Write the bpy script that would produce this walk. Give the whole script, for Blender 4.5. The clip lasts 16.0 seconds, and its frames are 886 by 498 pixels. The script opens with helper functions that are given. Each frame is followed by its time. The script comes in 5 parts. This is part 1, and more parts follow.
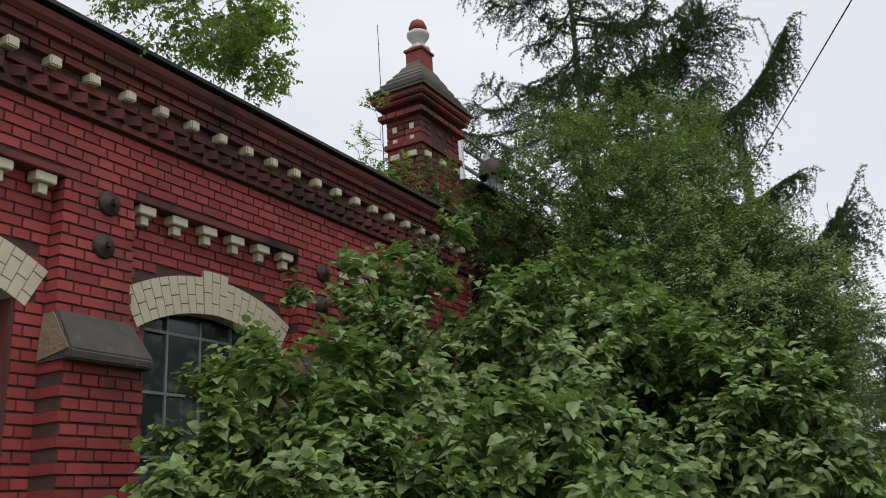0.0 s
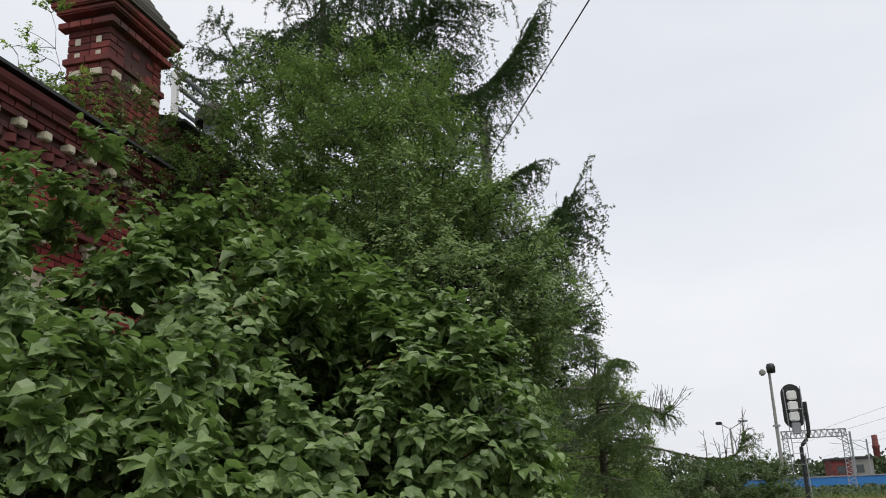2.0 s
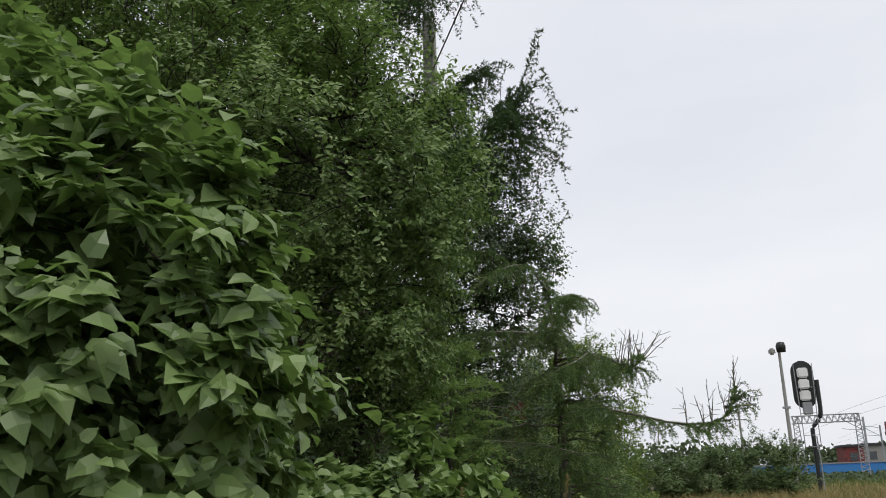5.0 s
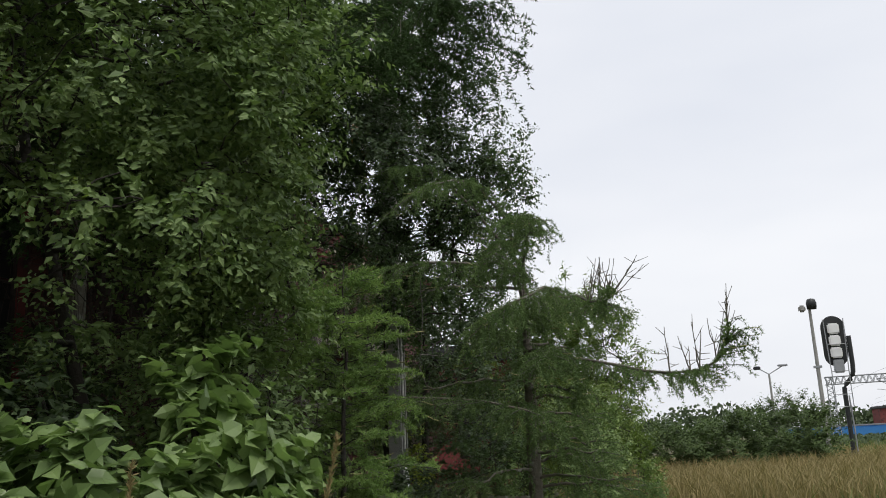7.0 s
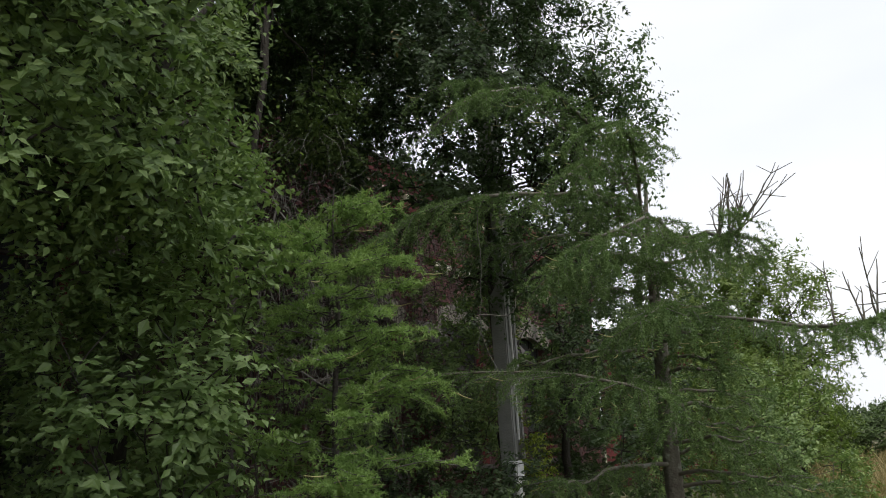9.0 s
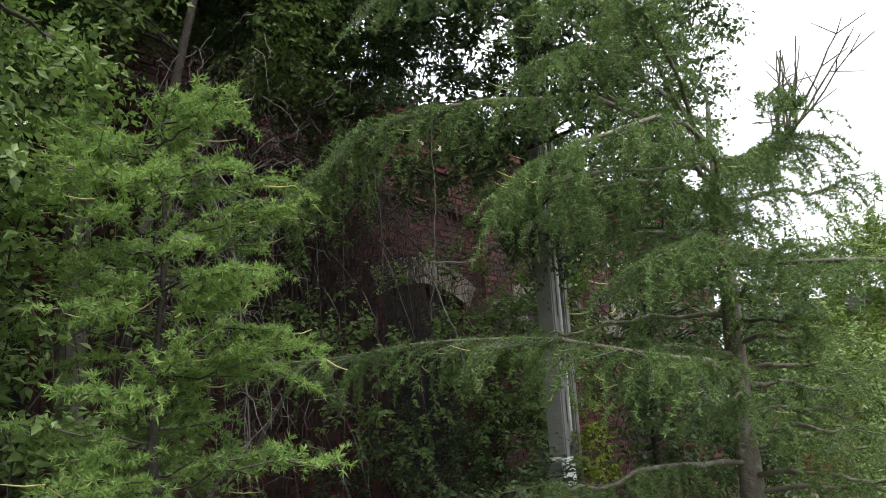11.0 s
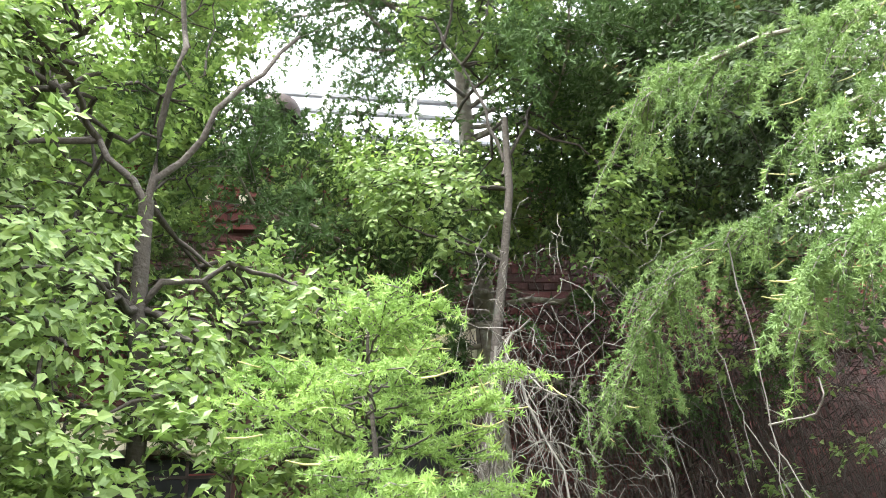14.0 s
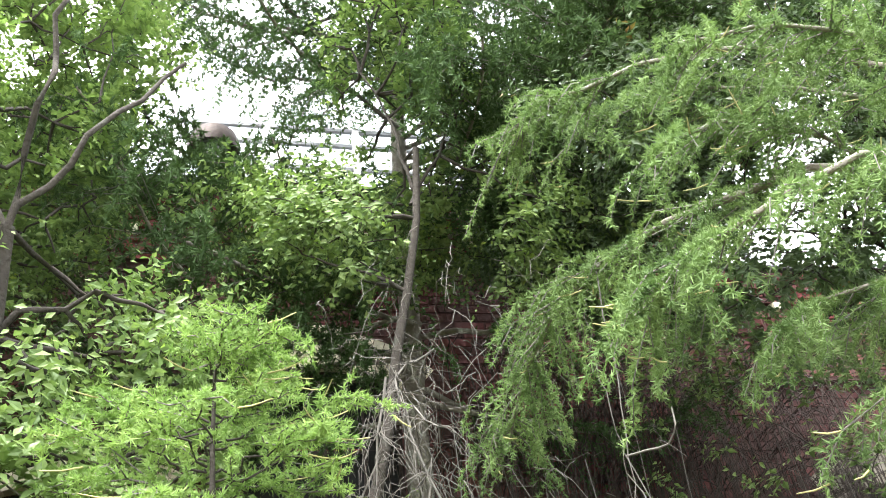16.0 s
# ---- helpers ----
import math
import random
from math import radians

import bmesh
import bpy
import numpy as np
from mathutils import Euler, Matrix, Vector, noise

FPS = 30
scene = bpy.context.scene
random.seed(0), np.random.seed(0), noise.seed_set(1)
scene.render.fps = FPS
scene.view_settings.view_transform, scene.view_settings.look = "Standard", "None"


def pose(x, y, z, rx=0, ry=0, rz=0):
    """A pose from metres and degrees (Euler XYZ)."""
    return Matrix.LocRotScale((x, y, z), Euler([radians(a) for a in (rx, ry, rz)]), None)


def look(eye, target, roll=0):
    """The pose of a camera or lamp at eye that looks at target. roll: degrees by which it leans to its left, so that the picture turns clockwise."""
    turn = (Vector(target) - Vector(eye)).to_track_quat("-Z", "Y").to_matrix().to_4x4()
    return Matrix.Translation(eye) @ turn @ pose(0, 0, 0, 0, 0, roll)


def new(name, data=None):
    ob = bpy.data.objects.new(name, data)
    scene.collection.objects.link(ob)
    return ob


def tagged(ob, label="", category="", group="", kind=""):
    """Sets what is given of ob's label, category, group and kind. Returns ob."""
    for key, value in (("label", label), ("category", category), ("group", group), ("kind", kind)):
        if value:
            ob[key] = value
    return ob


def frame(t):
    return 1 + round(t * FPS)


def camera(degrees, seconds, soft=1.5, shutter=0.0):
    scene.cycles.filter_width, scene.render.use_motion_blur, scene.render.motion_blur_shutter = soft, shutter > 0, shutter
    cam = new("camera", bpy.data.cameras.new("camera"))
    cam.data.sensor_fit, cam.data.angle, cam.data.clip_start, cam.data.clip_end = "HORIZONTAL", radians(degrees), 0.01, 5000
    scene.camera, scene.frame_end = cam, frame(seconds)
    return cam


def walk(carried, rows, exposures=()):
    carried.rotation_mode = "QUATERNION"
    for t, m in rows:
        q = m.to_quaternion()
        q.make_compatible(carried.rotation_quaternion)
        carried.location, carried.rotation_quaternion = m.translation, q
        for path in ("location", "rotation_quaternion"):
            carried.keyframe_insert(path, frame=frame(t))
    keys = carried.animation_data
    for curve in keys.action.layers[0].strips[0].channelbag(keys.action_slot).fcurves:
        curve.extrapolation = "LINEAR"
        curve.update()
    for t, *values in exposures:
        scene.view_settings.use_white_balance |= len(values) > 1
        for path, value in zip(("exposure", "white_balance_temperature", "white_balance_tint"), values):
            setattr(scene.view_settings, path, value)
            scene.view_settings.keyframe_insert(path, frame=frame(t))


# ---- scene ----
cam = camera(54.1, 16.0, soft=1.0)
PATH = [
    (0, (0.0, 0.019, 1.593), (-0.931, 1.693, 2.169), -3.3),
    (0.5, (-0.041, 0.207, 1.583), (-0.91, 1.916, 2.15), -2.5),
    (1, (-0.021, 0.535, 1.564), (-0.684, 2.34, 2.115), -2.9),
    (1.5, (0.109, 0.956, 1.554), (-0.436, 2.802, 2.095), -2.8),
    (2, (0.174, 1.392, 1.51), (-0.268, 3.268, 2.048), -2.4),
    (2.5, (0.276, 1.832, 1.49), (-0.084, 3.725, 2.029), -2.2),
    (3, (0.41, 2.314, 1.469), (0.051, 4.205, 2.011), -1.8),
    (3.5, (0.401, 2.805, 1.456), (0.054, 4.709, 1.96), -1.5),
    (5.8, (0.768, 5.132, 1.327), (0.251, 6.996, 1.836), -2.4),
    (6, (0.819, 5.313, 1.373), (0.317, 7.186, 1.863), -2.4),
    (6.5, (0.92, 5.832, 1.351), (0.409, 7.707, 1.823), -2.7),
    (7, (0.967, 6.322, 1.31), (0.426, 8.196, 1.753), -2.9),
    (7.5, (1.034, 6.789, 1.298), (0.466, 8.654, 1.746), -3.6),
    (8, (1.111, 7.229, 1.319), (0.29, 9.002, 1.746), -3.4),
    (8.5, (1.107, 7.701, 1.291), (0.212, 9.439, 1.715), -3.3),
    (9, (1.195, 8.206, 1.257), (0.241, 9.906, 1.706), -3.5),
    (9.5, (1.224, 8.671, 1.219), (0.175, 10.321, 1.641), -3.3),
    (9.7, (1.253, 8.852, 1.237), (0.186, 10.491, 1.654), -3.1),
    (11.8, (1.269, 10.382, 1.152), (-0.183, 11.654, 1.676), -4.3),
    (12, (1.262, 10.509, 1.141), (-0.256, 11.693, 1.683), -4.4),
    (12.5, (1.209, 10.753, 1.165), (-0.44, 11.717, 1.757), -4.7),
    (13, (1.225, 10.908, 1.173), (-0.468, 11.604, 1.977), -4.8),
    (13.5, (1.286, 11.004, 1.196), (-0.41, 11.509, 2.128), -5.4),
    (14, (1.309, 11.038, 1.204), (-0.375, 11.461, 2.197), -5.5),
    (14.5, (1.321, 11.066, 1.211), (-0.355, 11.447, 2.234), -5.5),
    (15, (1.266, 11.102, 1.214), (-0.389, 11.544, 2.246), -5.3),
    (15.5, (1.273, 11.205, 1.204), (-0.365, 11.689, 2.244), -5.4),
    (16, (1.342, 11.437, 1.176), (-0.293, 11.902, 2.23), -6.3),
]

# ---- world and light: a bright overcast sky ----
EXPOSURES = [(0, 0.2), (6, 0.2), (8.5, 0.45), (9.7, 0.65), (11.8, 2.1), (12.2, 2.55), (12.7, 3.25), (13.2, 3.6), (14, 3.55), (16, 3.35)]
walk(cam, [(t, look(eye, target, roll)) for t, eye, target, roll in PATH], EXPOSURES)

world = bpy.data.worlds.new("overcast")
scene.world = world
world.use_nodes = True
wn, wl = world.node_tree.nodes, world.node_tree.links
sky = wn.new("ShaderNodeTexSky")
sky.sky_type, sky.sun_disc, sky.sun_elevation, sky.sun_rotation = "NISHITA", False, radians(67), radians(135)
sky.air_density, sky.dust_density = 1.0, 4.0
thin = wn.new("ShaderNodeVectorMath")
thin.operation = "SCALE"
thin.inputs["Scale"].default_value = 0.09
wl.new(sky.outputs[0], thin.inputs[0])
tc, cn, cr = wn.new("ShaderNodeTexCoord"), wn.new("ShaderNodeTexNoise"), wn.new("ShaderNodeValToRGB")
mp = wn.new("ShaderNodeMapping")
mp.inputs["Scale"].default_value = (1, 1, 3.2)
cn.inputs["Scale"].default_value, cn.inputs["Detail"].default_value, cn.inputs["Roughness"].default_value = 1.3, 4, 0.5
cr.color_ramp.elements[0].position, cr.color_ramp.elements[1].position = 0.3, 0.7
cr.color_ramp.elements[0].color, cr.color_ramp.elements[1].color = (0.66, 0.69, 0.76, 1), (0.83, 0.84, 0.87, 1)
wl.new(tc.outputs["Generated"], mp.inputs[0])
wl.new(mp.outputs[0], cn.inputs["Vector"])
wl.new(cn.outputs[0], cr.inputs[0])
mixw = wn.new("ShaderNodeMix")
mixw.data_type = "RGBA"
mixw.inputs[0].default_value = 0.9
wl.new(thin.outputs[0], mixw.inputs[6])
wl.new(cr.outputs[0], mixw.inputs[7])
bg = wn["Background"]
bg.inputs[1].default_value = 1.0
wl.new(mixw.outputs[2], bg.inputs[0])

sun = new("sun", bpy.data.lights.new("sun", "SUN"))
sun.data.energy, sun.data.angle, sun.data.color = 1.7, radians(30), (1.0, 0.97, 0.92)
sun.matrix_world = look((9, -1, 30), (0, 8, 0))


# ---- materials ----
def mat(name, colors, rough=0.7, metal=0.0, scale=6.0, bump=0.0, bump_scale=40.0, rand="object", through_light=0.0, stain=None, spec=0.4):
    """Colours spread by a random value a piece, broken up by grain and broad stains."""
    m = bpy.data.materials.new(name)
    m.use_nodes = True
    n, l = m.node_tree.nodes, m.node_tree.links
    b = n["Principled BSDF"]
    b.inputs["Roughness"].default_value, b.inputs["Metallic"].default_value = rough, metal
    b.inputs["Specular IOR Level"].default_value = spec
    ramp = n.new("ShaderNodeValToRGB")
    while len(ramp.color_ramp.elements) < len(colors):
        ramp.color_ramp.elements.new(0.5)
    for i, c in enumerate(colors):
        ramp.color_ramp.elements[i].position = i / max(1, len(colors) - 1)
        ramp.color_ramp.elements[i].color = (*c, 1)
    co = n.new("ShaderNodeTexCoord")
    geo = n.new("ShaderNodeNewGeometry")
    nz = n.new("ShaderNodeTexNoise")
    nz.inputs["Scale"].default_value, nz.inputs["Detail"].default_value = scale, 5
    l.new(geo.outputs["Position"], nz.inputs["Vector"])
    if rand == "none":
        l.new(nz.outputs[0], ramp.inputs[0])
    else:
        src = n.new("ShaderNodeObjectInfo").outputs["Random"] if rand == "object" else geo.outputs["Random Per Island"]
        add = n.new("ShaderNodeMath")
        add.operation = "MULTIPLY_ADD"
        add.inputs[1].default_value = 0.65
        sub = n.new("ShaderNodeMath")
        sub.operation = "MULTIPLY"
        sub.inputs[1].default_value = 0.35
        l.new(nz.outputs[0], sub.inputs[0])
        l.new(src, add.inputs[0])
        l.new(sub.outputs[0], add.inputs[2])
        l.new(add.outputs[0], ramp.inputs[0])
    out = ramp.outputs[0]
    if stain:
        big = n.new("ShaderNodeTexNoise")
        big.inputs["Scale"].default_value, big.inputs["Detail"].default_value = stain[1], 6
        l.new(geo.outputs["Position"], big.inputs["Vector"])
        cr2 = n.new("ShaderNodeValToRGB")
        cr2.color_ramp.elements[0].position, cr2.color_ramp.elements[1].position = stain[2], stain[2] + 0.2
        l.new(big.outputs[0], cr2.inputs[0])
        mx = n.new("ShaderNodeMix")
        mx.data_type = "RGBA"
        l.new(cr2.outputs[0], mx.inputs[0])
        l.new(out, mx.inputs[6])
        mx.inputs[7].default_value = (*stain[0], 1)
        out = mx.outputs[2]
    l.new(out, b.inputs["Base Color"])
    if bump:
        bz = n.new("ShaderNodeTexNoise")
        bz.inputs["Scale"].default_value, bz.inputs["Detail"].default_value = bump_scale, 4
        l.new(geo.outputs["Position"], bz.inputs["Vector"])
        bp = n.new("ShaderNodeBump")
        bp.inputs["Strength"].default_value, bp.inputs["Distance"].default_value = bump, 0.01
        l.new(bz.outputs[0], bp.inputs["Height"])
        l.new(bp.outputs[0], b.inputs["Normal"])
    if through_light:
        tr = n.new("ShaderNodeBsdfTranslucent")
        bright = n.new("ShaderNodeVectorMath")
        bright.operation = "MULTIPLY"
        bright.inputs[1].default_value = (1.5, 1.7, 1.1)
        l.new(out, bright.inputs[0])
        l.new(bright.outputs[0], tr.inputs[0])
        ms = n.new("ShaderNodeMixShader")
        ms.inputs[0].default_value = through_light
        l.new(b.outputs[0], ms.inputs[1])
        l.new(tr.outputs[0], ms.inputs[2])
        l.new(ms.outputs[0], n["Material Output"].inputs[0])
    return m


BRICK = mat("red_brick", [(0.16, 0.028, 0.028), (0.27, 0.042, 0.042), (0.33, 0.055, 0.053), (0.37, 0.075, 0.068)], 0.75, scale=25, bump=0.5, bump_scale=90, rand="island", stain=((0.10, 0.035, 0.032), 0.9, 0.56))
BRICK_ONE = mat("red_brick_piece", [(0.16, 0.028, 0.028), (0.27, 0.042, 0.042), (0.33, 0.055, 0.053), (0.37, 0.075, 0.068)], 0.75, scale=25, bump=0.5, bump_scale=90, rand="object", stain=((0.10, 0.035, 0.032), 0.9, 0.56))
# weathered brown brick, its colour also darkened for the shade under the trees
BROWN = mat("weathered_brick_toned_for_shade", [(0.030, 0.017, 0.015), (0.058, 0.023, 0.021), (0.095, 0.029, 0.027), (0.135, 0.040, 0.037)], 0.85, scale=20, bump=0.6, bump_scale=80, rand="island", stain=((0.06, 0.035, 0.03), 1.1, 0.5))
TBRICK = mat("weathered_turret_brick", [(0.085, 0.026, 0.024), (0.16, 0.036, 0.033), (0.23, 0.052, 0.045), (0.30, 0.085, 0.065)], 0.85, scale=18, bump=0.6, bump_scale=80, rand="island", stain=((0.07, 0.04, 0.034), 1.6, 0.5))
SOOT = mat("sooty_brick", [(0.07, 0.029, 0.028), (0.135, 0.037, 0.035), (0.205, 0.048, 0.045)], 0.85, scale=14, bump=0.6, bump_scale=70, rand="island", stain=((0.03, 0.022, 0.02), 1.4, 0.5))
MORTAR = mat("dark_mortar", [(0.06, 0.03, 0.028), (0.10, 0.05, 0.045)], 0.95, scale=9, bump=0.6, rand="none")
GREYARCH = mat("greyed_pale_brick", [(0.13, 0.115, 0.095), (0.20, 0.18, 0.145), (0.26, 0.235, 0.19)], 0.8, scale=18, bump=0.4, rand="object", stain=((0.07, 0.06, 0.05), 3.0, 0.5))
PALE = mat("pale_glazed_brick", [(0.42, 0.38, 0.28), (0.56, 0.51, 0.38), (0.62, 0.58, 0.46)], 0.5, scale=18, bump=0.25, rand="island", stain=((0.25, 0.22, 0.16), 3.0, 0.6))
STONE = mat("weathered_sandstone", [(0.030, 0.027, 0.025), (0.062, 0.056, 0.050), (0.10, 0.09, 0.078)], 0.9, scale=7, bump=0.7, bump_scale=50, rand="none", stain=((0.24, 0.21, 0.17), 5.0, 0.6))
SANDY = mat("broken_sandstone", [(0.16, 0.12, 0.085), (0.28, 0.21, 0.14)], 0.95, scale=8, bump=1.0, bump_scale=30, rand="none")
FELT = mat("roofing_felt", [(0.03, 0.03, 0.032), (0.065, 0.065, 0.068)], 0.8, scale=5, bump=0.4, rand="none", stain=((0.10, 0.10, 0.095), 2.0, 0.6))
SLATE = mat("grey_brown_roof_tile", [(0.042, 0.040, 0.036), (0.08, 0.074, 0.062), (0.11, 0.098, 0.08)], 0.85, scale=10, bump=0.5, rand="object", stain=((0.06, 0.065, 0.04), 6.0, 0.55))
IRON = mat("rusty_iron", [(0.035, 0.03, 0.03), (0.075, 0.055, 0.048)], 0.65, 0.5, scale=22, bump=0.4, rand="none")
PLASTER = mat("old_white_plaster", [(0.45, 0.45, 0.43), (0.68, 0.67, 0.64)], 0.85, scale=14, bump=0.5, rand="none", stain=((0.2, 0.19, 0.17), 9.0, 0.58))
WHITE = mat("white_painted_metal", [(0.7, 0.7, 0.69), (0.82, 0.82, 0.8)], 0.5, scale=5, rand="none")
CONCRETE = mat("grey_concrete", [(0.2, 0.2, 0.19), (0.34, 0.33, 0.31)], 0.9, scale=12, bump=0.5, bump_scale=60, rand="none", stain=((0.12, 0.13, 0.10), 3.0, 0.55))
BARK = mat("grey_brown_bark", [(0.016, 0.013, 0.011), (0.038, 0.032, 0.026), (0.058, 0.05, 0.041)], 0.95, scale=22, bump=0.9, bump_scale=60, rand="none", stain=((0.08, 0.085, 0.07), 12.0, 0.6))
LICHEN = mat("lichened_larch_bark", [(0.06, 0.05, 0.042), (0.14, 0.125, 0.10), (0.20, 0.19, 0.16)], 0.95, scale=16, bump=1.0, bump_scale=45, rand="none", stain=((0.27, 0.29, 0.24), 14.0, 0.55))
TWIG = mat("dead_grey_twig", [(0.075, 0.069, 0.060), (0.15, 0.14, 0.125)], 0.95, scale=15, rand="none")
DEADSTEM = mat("dark_dead_climber_stem", [(0.030, 0.023, 0.020), (0.062, 0.046, 0.038)], 0.95, scale=9, rand="none")
BIRCHBARK = mat("white_birch_bark", [(0.12, 0.11, 0.10), (0.5, 0.48, 0.45)], 0.7, scale=40, rand="none")
STRAW = mat("pale_new_shoot", [(0.25, 0.24, 0.10), (0.36, 0.33, 0.15)], 0.8, rand="none")
DARKGREEN = mat("dark_painted_steel", [(0.018, 0.02, 0.02), (0.035, 0.037, 0.037)], 0.5, 0.3, rand="none")
STEEL = mat("galvanised_steel", [(0.24, 0.25, 0.26), (0.36, 0.37, 0.38)], 0.5, 0.5, scale=12, rand="none")
BLUE = mat("blue_coach_paint", [(0.03, 0.16, 0.42), (0.05, 0.22, 0.52)], 0.4, scale=3, rand="none")
REDPAINT = mat("red_paint", [(0.42, 0.045, 0.03), (0.5, 0.07, 0.05)], 0.5, rand="none")
GLASS = mat("dusty_dark_pane", [(0.02, 0.024, 0.026), (0.06, 0.07, 0.075)], 0.12, scale=3, rand="object", stain=((0.16, 0.17, 0.17), 6.0, 0.55), spec=0.7)
LEAF_LILAC = mat("lilac_leaf", [(0.068, 0.112, 0.035), (0.124, 0.186, 0.062), (0.175, 0.247, 0.089), (0.228, 0.306, 0.118)], 0.42, scale=1.2, rand="island", through_light=0.26, spec=0.38)
# pane painted black to stand for the dark opening behind it
DARKPANE = mat("black_void_pane", [(0.008, 0.009, 0.009), (0.02, 0.021, 0.02)], 0.45, scale=4, rand="object", spec=0.2)
LEAF_ONE = mat("lilac_leaf_piece", [(0.068, 0.112, 0.035), (0.124, 0.186, 0.062), (0.175, 0.247, 0.089), (0.228, 0.306, 0.118)], 0.42, scale=1.2, rand="object", through_light=0.26, spec=0.38)
LEAF_RED = mat("reddish_young_leaf", [(0.135, 0.068, 0.034), (0.162, 0.121, 0.041), (0.108, 0.149, 0.041)], 0.5, scale=1.2, rand="island", through_light=0.2)
LEAF_APPLE = mat("apple_leaf", [(0.062, 0.100, 0.038), (0.115, 0.172, 0.059), (0.170, 0.239, 0.083), (0.248, 0.318, 0.119)], 0.52, scale=0.9, rand="island", through_light=0.24, spec=0.28)
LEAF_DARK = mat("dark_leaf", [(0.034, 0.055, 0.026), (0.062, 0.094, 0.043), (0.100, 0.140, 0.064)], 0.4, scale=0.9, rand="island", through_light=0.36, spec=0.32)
LEAF_BIRCH = mat("birch_leaf", [(0.095, 0.145, 0.037), (0.161, 0.230, 0.057), (0.242, 0.292, 0.077)], 0.5, scale=2, rand="island", through_light=0.5, spec=0.25)
LEAF_WILLOW = mat("willow_leaf", [(0.068, 0.101, 0.021), (0.112, 0.160, 0.034), (0.164, 0.218, 0.056)], 0.5, scale=1, rand="island", through_light=0.3, spec=0.25)
NEEDLE = mat("larch_needle", [(0.040, 0.069, 0.027), (0.082, 0.132, 0.050), (0.160, 0.229, 0.086), (0.237, 0.312, 0.120)], 0.7, scale=7.0, rand="none", through_light=0.18, spec=0.12)
NEEDLE_YOUNG = mat("young_larch_needle", [(0.080, 0.140, 0.048), (0.144, 0.227, 0.071), (0.223, 0.316, 0.101), (0.314, 0.395, 0.143)], 0.7, scale=7.0, rand="none", through_light=0.26, spec=0.12)
# needles of the tall larch: the crown's shade is mixed into the green
NEEDLE_FAR = mat("shade_toned_larch_needle", [(0.033, 0.059, 0.024), (0.054, 0.090, 0.035), (0.077, 0.124, 0.046)], 0.75, scale=2.5, rand="none", through_light=0.15, spec=0.12)
LEAF_SALLOW = mat("sallow_leaf", [(0.040, 0.066, 0.022), (0.070, 0.108, 0.034), (0.110, 0.155, 0.050)], 0.55, scale=0.8, rand="island", through_light=0.2, spec=0.25)
IVY = mat("creeper_leaf", [(0.176, 0.230, 0.027), (0.270, 0.324, 0.041), (0.081, 0.135, 0.027)], 0.5, scale=4, rand="island", through_light=0.25)
EARTH = mat("grassy_earth", [(0.045, 0.04, 0.022), (0.09, 0.085, 0.04), (0.14, 0.12, 0.06)], 0.95, scale=0.7, bump=0.8, bump_scale=8, rand="none", stain=((0.05, 0.075, 0.025), 0.12, 0.5))
DRYGRASS = mat("dry_grass", [(0.13, 0.12, 0.045), (0.24, 0.19, 0.085), (0.32, 0.25, 0.12)], 0.8, scale=0.3, rand="island", through_light=0.2)
GREENGRASS = mat("green_grass", [(0.05, 0.085, 0.02), (0.085, 0.125, 0.03), (0.15, 0.16, 0.05)], 0.8, scale=0.3, rand="island", through_light=0.2)
FARWOOD = mat("far_foliage", [(0.035, 0.055, 0.025), (0.055, 0.08, 0.035), (0.08, 0.105, 0.045)], 0.8, scale=0.4, rand="island", through_light=0.1)


# ---- mesh helpers ----
def np_mesh(name, verts, faces, smooth=False):
    """A mesh from arrays; faces all of one corner count."""
    me = bpy.data.meshes.new(name)
    verts, faces = np.asarray(verts, np.float32), np.asarray(faces, np.int32)
    k = faces.shape[1]
    me.vertices.add(len(verts))
    me.vertices.foreach_set("co", verts.ravel())
    me.loops.add(faces.size)
    me.loops.foreach_set("vertex_index", faces.ravel())
    me.polygons.add(len(faces))
    me.polygons.foreach_set("loop_start", np.arange(0, faces.size, k, dtype=np.int32))
    me.polygons.foreach_set("loop_total", np.full(len(faces), k, np.int32))
    me.polygons.foreach_set("use_smooth", np.full(len(faces), smooth))
    me.update(calc_edges=True)
    return me


def thing(name, label, category, group="", kind="", at=(0, 0, 0)):
    ob = new(name)
    ob.location = at
    ob.empty_display_size = 0.1
    return tagged(ob, label, category, group, kind)


def part(name, data, material, parent=None, label="", kind=""):
    """Links a mesh or bmesh as one object under a thing."""
    if isinstance(data, bmesh.types.BMesh):
        me = bpy.data.meshes.new(name)
        data.normal_update()
        data.to_mesh(me)
        data.free()
        data = me
    if not data.materials:
        data.materials.append(material)
    ob = new(name, data)
    if parent is not None:
        ob.parent = parent
        up = parent
        off = Vector((0, 0, 0))
        while up is not None:
            off += up.location
            up = up.parent
        ob.location = -off
    if label:
        ob["label"] = label
    if kind:
        ob["kind"] = kind
    return ob


def box(bm, x0, x1, y0, y1, z0, z1, bevel=0.0):
    r = bmesh.ops.create_cube(bm, size=1, matrix=Matrix.Translation(((x0 + x1) / 2, (y0 + y1) / 2, (z0 + z1) / 2)) @ Matrix.Diagonal((x1 - x0, y1 - y0, z1 - z0, 1)))
    if bevel:
        edges = list({e for v in r["verts"] for e in v.link_edges})
        bmesh.ops.bevel(bm, geom=edges, offset=bevel, segments=2, affect="EDGES")
    return bm


def boxes(*rows, bevel=0.0):
    bm = bmesh.new()
    for r in rows:
        box(bm, *r, bevel=bevel)
    return bm


